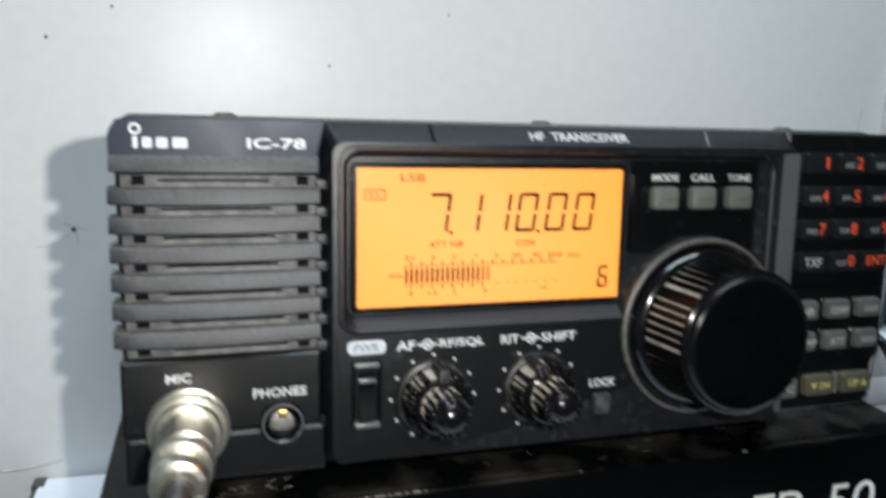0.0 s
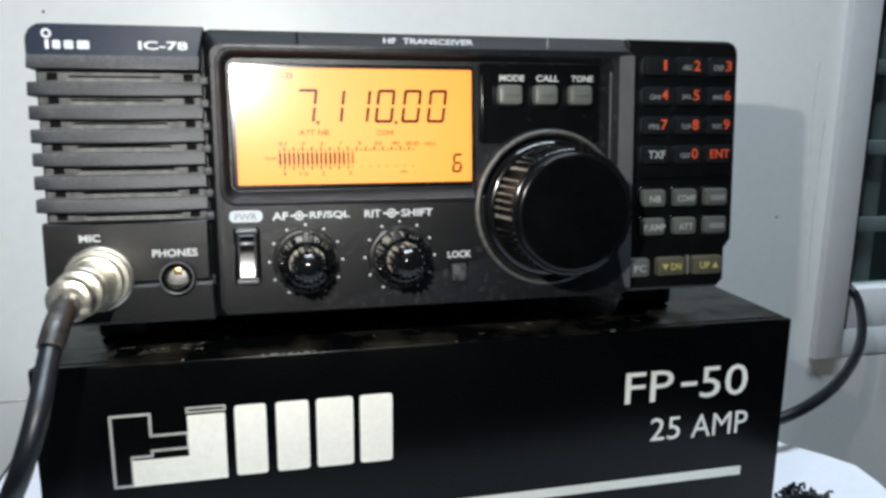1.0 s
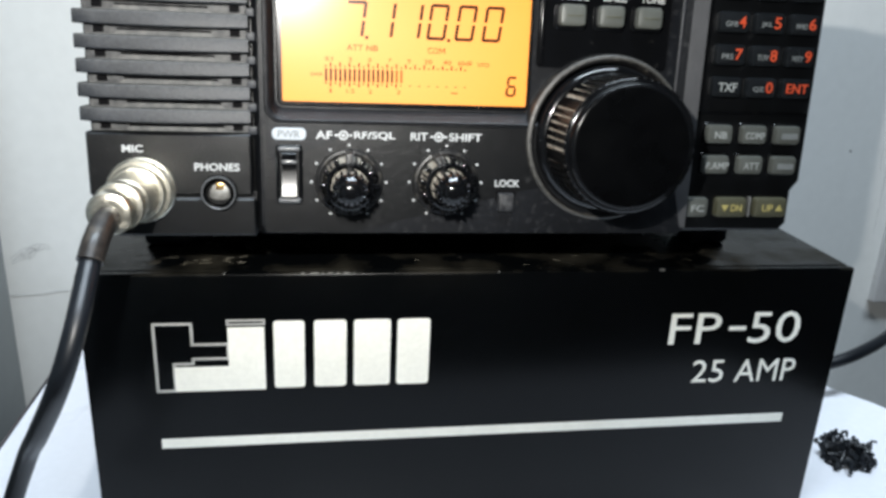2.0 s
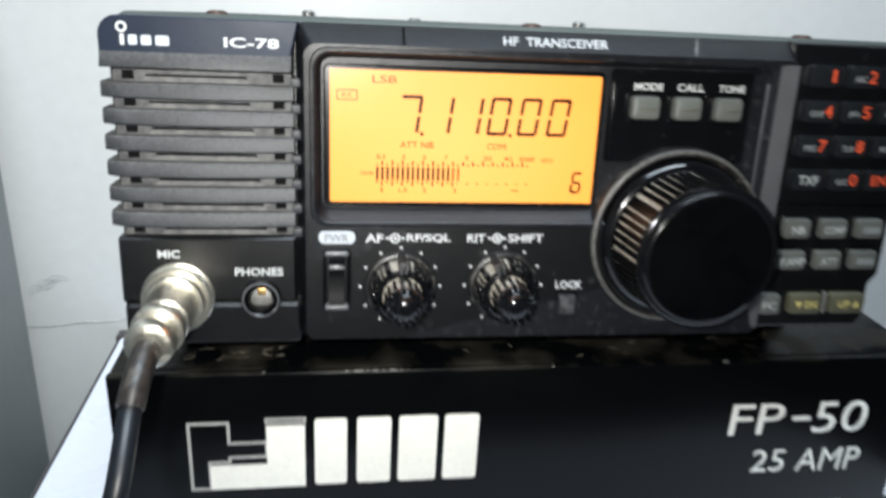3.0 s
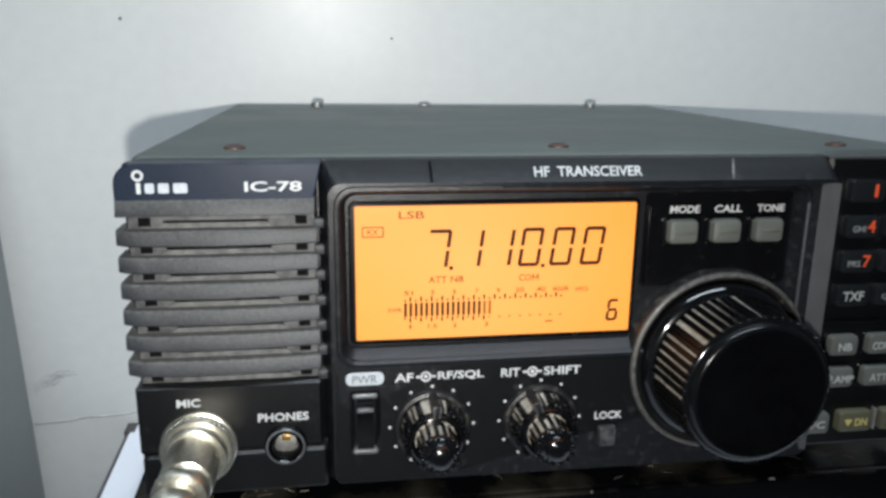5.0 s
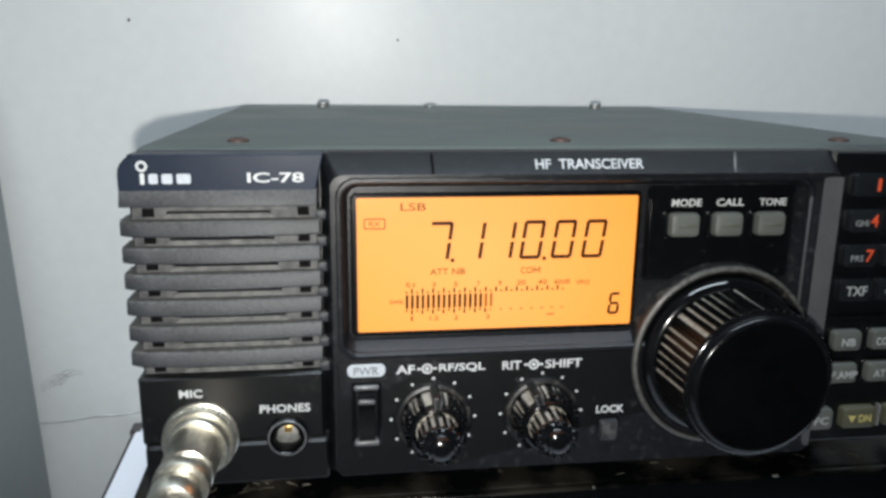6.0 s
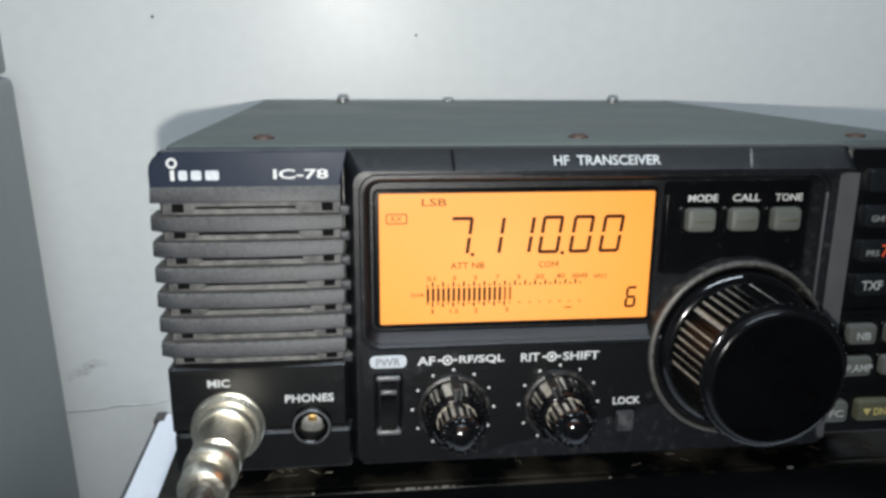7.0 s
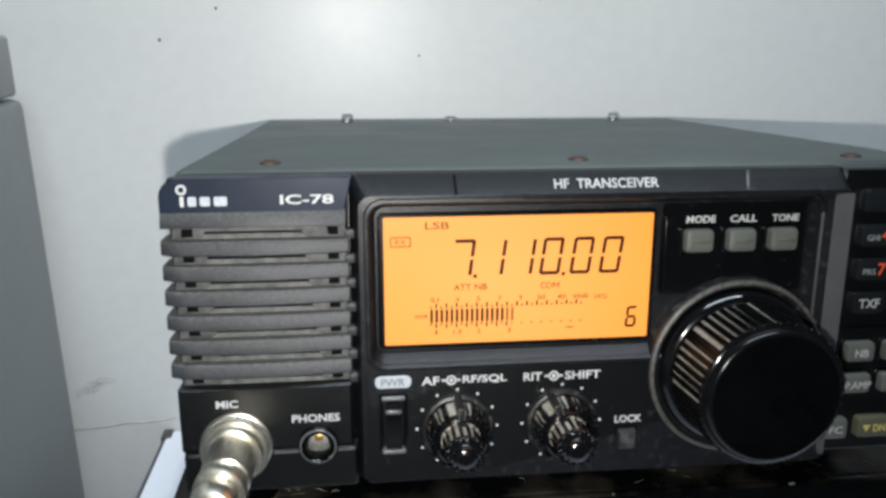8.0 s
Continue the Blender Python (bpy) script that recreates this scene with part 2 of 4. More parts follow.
def part(name, bm, mat, parent=None, label="", smooth=True, scaled=True):
    """One mesh object from a bmesh drawn in centimetres, under a thing or a part."""
    if scaled:
        for v in bm.verts:
            v.co = at(*v.co)
    bmesh.ops.recalc_face_normals(bm, faces=bm.faces[:])
    me = bpy.data.meshes.new(name)
    bm.to_mesh(me)
    bm.free()
    me.materials.append(mat)
    if smooth:
        me.shade_smooth()
        me.set_sharp_from_angle(angle=radians(38))
    ob = new(name, me)
    if parent:
        ob.parent = parent
        ob.location = -origin(parent)
    if label:
        tagged(ob, label=label)
    return ob


def thing(name, x, y, z, label, category, group="", kind=""):
    ob = new(name)
    ob.empty_display_size = 0.02
    ob.location = at(x, y, z)
    return tagged(ob, label, category, group, kind)


def box(x0, x1, y0, y1, z0, z1, bevel=0.0, seg=2, bm=None):
    own = bmesh.new()
    bmesh.ops.create_cube(own, size=1)
    for v in own.verts:
        v.co = Vector((x0 + (v.co.x + 0.5) * (x1 - x0), y0 + (v.co.y + 0.5) * (y1 - y0), z0 + (v.co.z + 0.5) * (z1 - z0)))
    if bevel:
        bmesh.ops.bevel(own, geom=own.edges[:], offset=bevel, segments=seg, affect="EDGES", profile=0.5)
    if bm is None:
        return own
    return merge(bm, own)


def merge(bm, other):
    me = bpy.data.meshes.new("join")
    other.to_mesh(me)
    other.free()
    bm.from_mesh(me)
    bpy.data.meshes.remove(me)
    return bm


def lathe(profile, x, z, y=0.0, seg=48, bm=None, closed=True):
    """Turned about an axis along y: profile of (radius, depth)."""
    bm = bm or bmesh.new()
    rings = []
    for r, d in profile:
        rings.append([bm.verts.new((x + r * math.cos(a), y + d, z + r * math.sin(a))) for a in (2 * math.pi * i / seg for i in range(seg))])
    for a, b in zip(rings, rings[1:]):
        for i in range(seg):
            bm.faces.new((a[i], a[(i + 1) % seg], b[(i + 1) % seg], b[i]))
    if closed:
        bm.faces.new(rings[0])
        bm.faces.new(rings[-1])
    return bm


def upright(profile, x, y, z=0.0, seg=24, bm=None):
    """Turned about a vertical axis: profile of (radius, height)."""
    bm = bm or bmesh.new()
    rings = [[bm.verts.new((x + r * math.cos(a), y + r * math.sin(a), z + h)) for a in (2 * math.pi * i / seg for i in range(seg))] for r, h in profile]
    for a, b in zip(rings, rings[1:]):
        for i in range(seg):
            bm.faces.new((a[i], a[(i + 1) % seg], b[(i + 1) % seg], b[i]))
    bm.faces.new(rings[0])
    bm.faces.new(rings[-1])
    return bm


def rounded(x0, x1, z0, z1, r, n=5):
    pts = []
    for cx, cz, a0 in ((x1 - r, z1 - r, 0), (x0 + r, z1 - r, 90), (x0 + r, z0 + r, 180), (x1 - r, z0 + r, 270)):
        for i in range(n + 1):
            a = radians(a0 + 90 * i / n)
            pts.append((cx + r * math.cos(a), cz + r * math.sin(a)))
    return pts


def rounded4(x0, x1, z0, z1, radii, n=5):
    """A rectangle with a radius for each corner: top right, top left, bottom left, bottom right."""
    pts = []
    for r, sx, sz, a0 in zip(radii, (1, -1, -1, 1), (1, 1, -1, -1), (0, 90, 180, 270)):
        cx, cz = (x1 - r if sx > 0 else x0 + r), (z1 - r if sz > 0 else z0 + r)
        pts += [(cx + r * math.cos(radians(a0 + 90 * i / n)), cz + r * math.sin(radians(a0 + 90 * i / n))) for i in range(n + 1)]
    return pts


def skin(loops, cap_first=False, cap_last=False, bm=None):
    """Loops of (points in x and z, depth y), skinned one to the next."""
    bm = bm or bmesh.new()
    rings = [[bm.verts.new((px, y(px) if callable(y) else y, pz)) for px, pz in pts] for pts, y in loops]
    n = len(rings[0])
    for a, b in zip(rings, rings[1:]):
        for i in range(n):
            bm.faces.new((a[i], a[(i + 1) % n], b[(i + 1) % n], b[i]))
    if cap_first:
        bm.faces.new(rings[0])
    if cap_last:
        bm.faces.new(rings[-1])
    return bm


def slab(pts, y0, y1, bevel=0.0, bm=None):
    """A flat shape in x and z with thickness from y0 (back) to y1 (front)."""
    if not bevel:
        return skin([(pts, y0), (pts, y1)], True, True, bm)
    cx, cz = sum(p[0] for p in pts) / len(pts), sum(p[1] for p in pts) / len(pts)
    small = []
    for k, (px, pz) in enumerate(pts):
        ax, az = pts[k - 1]
        bx, bz = pts[(k + 1) % len(pts)]
        d = Vector((bx - ax, bz - az)).normalized()
        nx, nz = -d.y, d.x
        if (cx - px) * nx + (cz - pz) * nz < 0:
            nx, nz = -nx, -nz
        small.append((px + nx * bevel, pz + nz * bevel))
    return skin([(pts, y0), (pts, y1 + bevel), (small, y1)], True, True, bm)


def tube(points, radius, seg=14, steps=10, bm=None):
    """A round cable through the points, with a smooth course."""
    bm = bm or bmesh.new()
    p = [Vector(q) for q in points]
    p = [2 * p[0] - p[1]] + p + [2 * p[-1] - p[-2]]
    course = []
    for k in range(1, len(p) - 2):
        for i in range(steps):
            s = i / steps
            a, b, c, d = p[k - 1 : k + 3]
            course.append(0.5 * (2 * b + (c - a) * s + (2 * a - 5 * b + 4 * c - d) * s * s + (3 * b - a - 3 * c + d) * s ** 3))
    course.append(p[-2])
    rings, side = [], Vector((1, 0.1, 0.05))
    for k, q in enumerate(course):
        d = (course[min(k + 1, len(course) - 1)] - course[max(k - 1, 0)]).normalized()
        side = (side - d * side.dot(d)).normalized()
        up = d.cross(side)
        rings.append([bm.verts.new(q + radius * (side * math.cos(a) + up * math.sin(a))) for a in (2 * math.pi * i / seg for i in range(seg))])
    for a, b in zip(rings, rings[1:]):
        for i in range(seg):
            bm.faces.new((a[i], a[(i + 1) % seg], b[(i + 1) % seg], b[i]))
    bm.faces.new(rings[0])
    bm.faces.new(rings[-1])
    return bm


def lettering(words, x0, x1, z0, z1, y, mat, parent, weight=0.02, slant=0.0, name="lettering", thick=0.012):
    """Built-in font, fitted into the given width and height, facing the reader."""
    cu = bpy.data.curves.new(name, "FONT")
    cu.body, cu.size, cu.offset, cu.resolution_u, cu.extrude = words, 1.0, weight * 0.65, 3, 0.02
    tmp = bpy.data.objects.new(name, cu)
    scene.collection.objects.link(tmp)
    bpy.context.view_layer.update()
    me = bpy.data.meshes.new_from_object(tmp.evaluated_get(bpy.context.evaluated_depsgraph_get()))
    bpy.data.objects.remove(tmp)
    bpy.data.curves.remove(cu)
    bm = bmesh.new()
    bm.from_mesh(me)
    bpy.data.meshes.remove(me)
    xs, ys, zs = [v.co.x for v in bm.verts], [v.co.y for v in bm.verts], [v.co.z for v in bm.verts]
    for v in bm.verts:
        u, w, d = (v.co.x - min(xs)) / (max(xs) - min(xs)), (v.co.y - min(ys)) / (max(ys) - min(ys)), (v.co.z - min(zs)) / (max(zs) - min(zs))
        v.co = Vector((x0 + u * (x1 - x0) + slant * w * (z1 - z0), y - d * thick, z0 + w * (z1 - z0)))
    return part(name, bm, mat, parent, smooth=False)


# ---- the room ----
wall_north = tagged(part("wall_north", box(-160, 37.6, 25.8, 40, -86, 174), M_PLASTER), "off-white painted plaster wall with pencil marks", "wall", kind="structure")
box_under = box(37.6, 120, 25.8, 40, -86, -12.3)
part("wall_under_window", box_under, M_PLASTER, wall_north)
part("wall_over_window", box(37.6, 120, 25.8, 40, 95, 174), M_PLASTER, wall_north)
part("wall_past_window", box(120, 200, 25.8, 40, -86, 174), M_PLASTER, wall_north)
# unseen sides close the room, coloured dark so that little reflects off them
tagged(part("wall_west", box(-172, -160, -260, 40, -86, 174), M_PLASTER_UNSEEN), "unseen plain wall, darkened to stand for a dim room", "wall", kind="structure")
tagged(part("wall_east", box(200, 212, -260, 40, -86, 174), M_PLASTER_UNSEEN), "unseen plain wall, darkened to stand for a dim room", "wall", kind="structure")
tagged(part("wall_south", box(-172, 212, -272, -260, -86, 174), M_PLASTER_UNSEEN), "unseen plain wall, darkened to stand for a dim room", "wall", kind="structure")
tagged(part("floor", box(-172, 212, -272, 40, -92, -86), M_FLOOR), "unseen plain floor, darkened to stand for a dim room", "floor", kind="structure")
tagged(part("ceiling", box(-172, 212, -272, 40, 174, 180), M_PLASTER_UNSEEN), "unseen plain ceiling, darkened to stand for a dim room", "ceiling", kind="structure")

# pencil strokes, a crack, specks and a small insect on the plaster
rnd = random.Random(4)


def stroke(pts, r, name="pencil_stroke", mat=M_PENCIL):
    part(name, tube([(x, 25.8, z) for x, z in pts], r, 6, 5), mat, wall_north)


stroke([(-25.4, -12.15), (-23.4, -12.05), (-22.0, -11.85), (-20.2, -11.8), (-18.2, -11.5)], 0.035, "crack")
for k in range(11):
    a, x, z = rnd.uniform(0, 0.5), rnd.uniform(-25.0, -23.6), rnd.uniform(-10.1, -9.2)
    stroke([(x, z), (x + 0.8, z + 0.3 + a * 0.8), (x + 1.5, z + 0.5 + a * 0.5)], rnd.uniform(0.012, 0.028))
for k in range(5):
    a = rnd.uniform(0, 6.28)
    stroke([(-16.8, 2.0), (-16.8 + 0.4 * math.cos(a), 2.0 + 0.3 * math.sin(a)), (-17.0 + 0.9 * math.cos(a), 1.8 + 0.6 * math.sin(a))], 0.016, "smudge")
stroke([(-18.8, 1.1), (-18.0, 1.2), (-17.0, 1.8)], 0.014, "smudge")
# the first of these, at (-17.5, 12.1), stands for a crawling insect
for x, z, r in ((-17.5, 12.1, 0.09), (-3.0, 11.28, 0.07), (-14.3, 13.8, 0.08), (-16.8, 2.05, 0.14), (33.0, -1.6, 0.09), (4.0, 14.5, 0.06)):
    part("speck", lathe([(r, 0.02), (r * 0.9, -0.02), (r * 0.3, -0.05)], x, z, 25.8, 9), M_SPECK, wall_north)
for x, z0, z1 in ((35.4, 10, 3), (35.7, 1, -3), (36.4, 6, -8)):
    stroke([(x, z0), (x - 0.15, (z0 + z1) / 2), (x + 0.05, z1)], 0.022, "crack")

# ---- the window ----
window = thing("window_1", 80, 26, -13.4, "white painted sliding window with dark night glass", "window", kind="structure")
casing = part("casing", box(37.35, 39.9, 25.2, 27.0, -13.4, 97, 0.15), M_FRAME, window, "white painted vertical casing")
part("casing_foot", box(39.9, 121, 25.74, 27.4, -13.4, -11.1, 0.02), M_FRAME, window)
part("gap_strip", box(39.9, 40.5, 25.75, 27.2, -11.09, 97), M_GAP_SHADE, window, "dark strip standing for the shade in the gap beside the sash")
part("sash_rail", box(40.51, 120, 25.76, 27.8, -11.08, -7.75, 0.05), M_FRAME, window, "white lower sash rail")
pane = part("pane", box(40.3, 120, 26.9, 27.2, -7.75, 95), M_PANE, window)
pane.visible_shadow = False
for k in range(7):
    part("grille_bar", box(39.2, 120, 31.0, 31.8, -4.2 + 6.75 * k, -2.9 + 6.75 * k, 0.15), M_STEEL_BAR, window, "grey steel bar outside the glass")
for x in (46.5, 62.0, 78.0):
    part("grille_post", box(x, x + 1.6, 32.0, 33.0, -10, 95, 0.2), M_STEEL_BAR, window)
tagged(part("backdrop", box(20, 200, 95, 96, -86, 200), M_NIGHT), "dark night outside the window", "backdrop", kind="structure")
latch = part("latch", lathe([(0.35, 0), (0.42, -0.3), (0.42, -2.6), (0.2, -2.8)], 45.6, -9.7, 25.9, 20), M_FRAME, window, "small white latch knob")
part("collar", lathe([(0.62, 0.1), (0.66, -0.2), (0.6, -0.75)], 45.6, -9.7, 25.9, 20), M_RUBBER, latch, "black rubber collar")

# ---- the table and the cabinet ----
table = thing("table", 2, 5, -86, "white laminate table with a dark edge band", "table")
top_pts = [(-19.4, -14), (23.0, -14), (24.6, -10), (25.2, -4), (25.4, 3.5), (26.0, 6.2), (26.2, 8.0), (25.4, 9.4), (24.0, 11.2), (22.4, 16), (19.5, 21), (15.0, 24.5), (-19.4, 25.6)]
bm = bmesh.new()
lo, hi = [bm.verts.new((x, y, -14.4)) for x, y in top_pts], [bm.verts.new((x, y, -12.55)) for x, y in top_pts]
hi2 = [bm.verts.new((x * 0.993, y * 0.993, -12.4)) for x, y in top_pts]
for a, b in ((lo, hi), (hi, hi2)):
    for i in range(len(lo)):
        bm.faces.new((a[i], a[(i + 1) % len(lo)], b[(i + 1) % len(lo)], b[i]))
bm.faces.new(lo), bm.faces.new(hi2)
part("tabletop", bm, M_TABLE, table)
part("edge_band", box(-19.50, -19.41, -14, 25.5, -13.2, -12.45), M_TABLE_EDGE, table, "dark edge band")
part("corner_cap", box(-19.66, -19.0, 24.6, 25.65, -14.2, -12.33, 0.08), M_TABLE_EDGE, table, "dark plastic corner cap")
for x in (-17, 20):
    for y in (-11.5, 20):
        part("leg", box(x - 1.5, x + 1.5, y - 1.5, y + 1.5, -86, -14.4, 0.2), M_TABLE_EDGE, table)

cabinet = thing("cabinet", -50, 0, -86, "grey enamelled metal cabinet standing beside the table", "cabinet")
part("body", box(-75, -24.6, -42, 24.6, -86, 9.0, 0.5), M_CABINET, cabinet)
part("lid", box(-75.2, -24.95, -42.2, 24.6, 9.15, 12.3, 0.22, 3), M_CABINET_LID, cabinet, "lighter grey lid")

# ---- the power supply ----
supply = thing("power_supply", 1.3, 12, -12.4, "black enamelled steel power supply box on the table", "power supply")
part("case", box(-12.8, 15.4, 1.35, 24.2, -12.05, -1.2, 0.14, 3), M_SUPPLY, supply)
part("front_panel", box(-12.85, 15.45, 1.1, 1.42, -12.05, -1.22, 0.1, 3), M_SUPPLY, supply)
for x in (-11, 13.4):
    for y in (3.5, 22):
        part("foot", upright([(0.9, 0), (1.0, 0.15), (1.0, 0.35)], x, y, -12.4), M_RUBBER, supply)
F = 1.08
part("stripe", slab([(-10.53, -7.57), (13.7, -7.50), (13.7, -7.88), (-10.53, -7.95)], 1.12, F), M_CREAM_INK, supply, "cream printed line", False)


def outline(pts, w):
    for (ax, az), (bx, bz) in zip(pts, pts[1:] + pts[:1]):
        d = Vector((bx - ax, bz - az)).normalized() * (w / 2)
        nx, nz = -d.y, d.x
        q = [(ax - d.x + nx, az - d.y + nz), (bx + d.x + nx, bz + d.y + nz), (bx + d.x - nx, bz + d.y - nz), (ax - d.x - nx, az - d.y - nz)]
        part("emblem_line", slab(q, 1.12, F + rnd.uniform(0, 0.002)), M_GREY_LINE, supply, "printed pale line of an emblem", False)


outline([(-10.5, -3.05), (-9.25, -3.05), (-9.25, -3.84), (-8.05, -3.84), (-8.05, -4.39), (-9.25, -4.39), (-9.25, -4.58), (-9.9, -4.58), (-9.9, -5.62), (-10.5, -5.62)], 0.09)
part("emblem_block", slab([(-9.9, -4.70), (-8.05, -4.70), (-8.05, -3.21), (-6.8, -3.21), (-6.8, -5.65), (-9.9, -5.65)], 1.12, F - 0.004), M_CREAM_INK, supply, "cream printed emblem", False)
outline([(-8.05, -2.95), (-6.8, -2.95), (-6.8, -3.10), (-8.05, -3.10)], 0.07)
for x0, x1 in ((-6.55, -5.36), (-5.15, -3.89), (-3.75, -2.32), (-2.2, -0.9)):
    part("brand_block", slab(rounded(x0 + 0.06, x1 - 0.06, -5.61, -2.99, 0.12), 1.12, F), M_CREAM_INK, supply, "plain cream block of a printed brand mark", False)
lettering("FP", 8.25, 10.32, -4.28, -3.0, 1.1, M_CREAM_INK, supply, 0.0)
part("lettering", box(10.66, 11.36, 1.085, 1.12, -3.74, -3.57), M_CREAM_INK, supply, smooth=False)
lettering("50", 11.52, 13.64, -4.30, -2.98, 1.1, M_CREAM_INK, supply, 0.0)
lettering("25", 9.44, 10.76, -5.97, -5.0, 1.1, M_CREAM_INK, supply, -0.002)
lettering("AMP", 11.26, 13.8, -5.99, -5.02, 1.1, M_CREAM_INK, supply, -0.002)
# a few chips; the cluster from -5.5 to -3.7 is painted edge glints
chip_glint_rnd = random.Random(6)
for x, w in ((-5.5, 0.12), (-5.2, 0.3), (-4.8, 0.07), (-4.6, 0.18), (-4.3, 0.1), (-4.05, 0.22), (-3.7, 0.06), (7.5, 0.2), (-8.1, 0.08), (1.4, 0.05)):
    part("paint_chip", box(x, x + w, 1.092, 1.18, -1.235 - chip_glint_rnd.uniform(0, 0.02), -1.214, 0.008, 1), M_CHIP_GLINT, supply)


sr = random.Random(21)


def scuffs(count, x0, x1, y0, y1, reach, radius, mat, name):
    """Short irregular scratches lying on the top of the supply."""
    for _ in range(count):
        x, y, a = sr.uniform(x0, x1), sr.uniform(y0, y1), sr.uniform(-0.5, 0.9)
        pts = [(x, y, -1.2)]
        for _ in range(3):
            a += sr.uniform(-0.8, 0.8)
            x, y = x + reach * math.cos(a) * sr.uniform(0.4, 1), y + reach * math.sin(a) * sr.uniform(0.2, 0.8)
            pts.append((x, y, -1.2))
        part(name, tube(pts, radius * sr.uniform(0.5, 1.2), 5, 4), mat, supply)


scuffs(16, -11.6, -8.9, 1.9, 3.3, 0.22, 0.016, M_GRIMY, "grime_streak")
scuffs(7, -9.3, -7.0, 1.8, 3.0, 0.14, 0.013, M_SCUFF, "scratch")
scuffs(10, 7.5, 11.5, 1.7, 3.6, 0.25, 0.016, M_GRIMY, "grime_streak")
scuffs(6, -2.0, 7.0, 1.6, 2.6, 0.16, 0.009, M_SCUFF, "scratch")

# ---- the radio ----
radio = thing("radio_transceiver", 0, 12, -1.2, "black short-wave radio with a lit orange display", "radio")
bm = box(-11.7, 11.7, 0.9, 22.9, 0.56, 9.6, 0.34, 4)
part("case", bm, M_CASE, radio, "dark grey-green painted metal case")
part("seam", box(-11.72, 11.72, 0.86, 0.98, 0.6, 9.42, 0.02), M_GAP_SHADE, radio)
for x in (-9.15, 0.1, 9.0):
    s = part("top_screw", upright([(0.30, 0), (0.30, 0.06), (0.2, 0.11)], x, 2.2, 9.59, 20), M_RUST, radio, "rusty brown screw head")
    part("slot", box(x - 0.16, x + 0.16, 2.17, 2.23, 9.69, 9.706), M_GAP_SHADE, s)
for x, y, r in ((-7.2, 20.9, 0.30), (-1.45, 22.2, 0.34), (7.5, 20.9, 0.30)):
    tall = 0.13 if x == -1.45 else 0.3
    s = part("top_screw", upright([(r, 0), (r, tall - 0.08), (r * 0.7, tall)], x, y, 9.59, 20), M_SCREW, radio, "bright steel screw head")
    part("slot", box(x - 0.16, x + 0.16, y - 0.03, y + 0.03, 9.58 + tall, 9.596 + tall), M_GAP_SHADE, s)
for x in (-10.4, 10.8):
    foot = box(x - 0.85, x + 0.85, 3.9, 5.6, -1.2, 0.6, 0.24, 2)
    for v in foot.verts:
        if v.co.z < 0:
            v.co.z += math.tan(TILT) * (v.co.y - HINGE_Y)
    f = part("front_foot", foot, M_RUBBER, radio, "black plastic front foot")
    part("foot_pin", lathe([(0.24, 0), (0.24, -0.12), (0.1, -0.2)], x + 0.35, -0.2, 3.92, 14), M_SHINE, f)
    part("rear_foot", upright([(0.8, 0), (0.85, 0.08), (0.85, 0.3)], x, 20.0, 0.31), M_RUBBER, radio)

# speaker side of the front
left = part("speaker_panel", box(-11.75, -6.7, 0.45, 1.0, 0.35, 9.45, 0.12), M_PLASTIC, radio, "dusty black speaker panel")
strip = [(x + 0.22 * max(0, (z - 8.62) / 0.88) ** 1.5 * (x > -7.5), z) for x, z in rounded4(-11.8, -6.98, 8.56, 9.5, (0.06, 0.50, 0.03, 0.03))]
part("title_strip", slab(strip, 0.9, -0.15, 0.03), M_TITLE, radio, "blue-black strip with white printing")
lip = box(-11.8, -6.95, -0.146, 0.9, 8.2, 8.62, 0.03)
for v in lip.verts:
    if v.co.y < 0.2:
        v.co.y -= 0.30 * (8.62 - v.co.z)
part("strip_lip", lip, M_GRILLE, radio)
SLOT_Z = [7.98 - 0.7 * k for k in range(7)]


def slat(z0, z1):
    """A slightly bowed flat slat with a crisp lower edge, rounded back at its outer end."""
    bm = bmesh.new()
    rows = []
    for k in range(17):
        u = k / 16
        x = -11.88 + 4.96 * u
        front = -0.14 - 0.10 * math.sin(math.pi * u) + 0.14 * (max(0, 0.05 - u) / 0.05) ** 2
        dip = -0.03 * math.sin(math.pi * u)
        prof = [(0.85, z0), (front + 0.05, z0 + dip), (front, z0 + 0.04 + dip), (front + 0.02, z1 - 0.09), (front + 0.05, z1 - 0.03), (front + 0.12, z1), (0.85, z1)]
        rows.append([bm.verts.new((x, y, z)) for y, z in prof])
    for a, b in zip(rows, rows[1:]):
        for i in range(len(a) - 1):
            bm.faces.new((a[i], a[i + 1], b[i + 1], b[i]))
    bm.faces.new(rows[0]), bm.faces.new(rows[-1])
    return bm


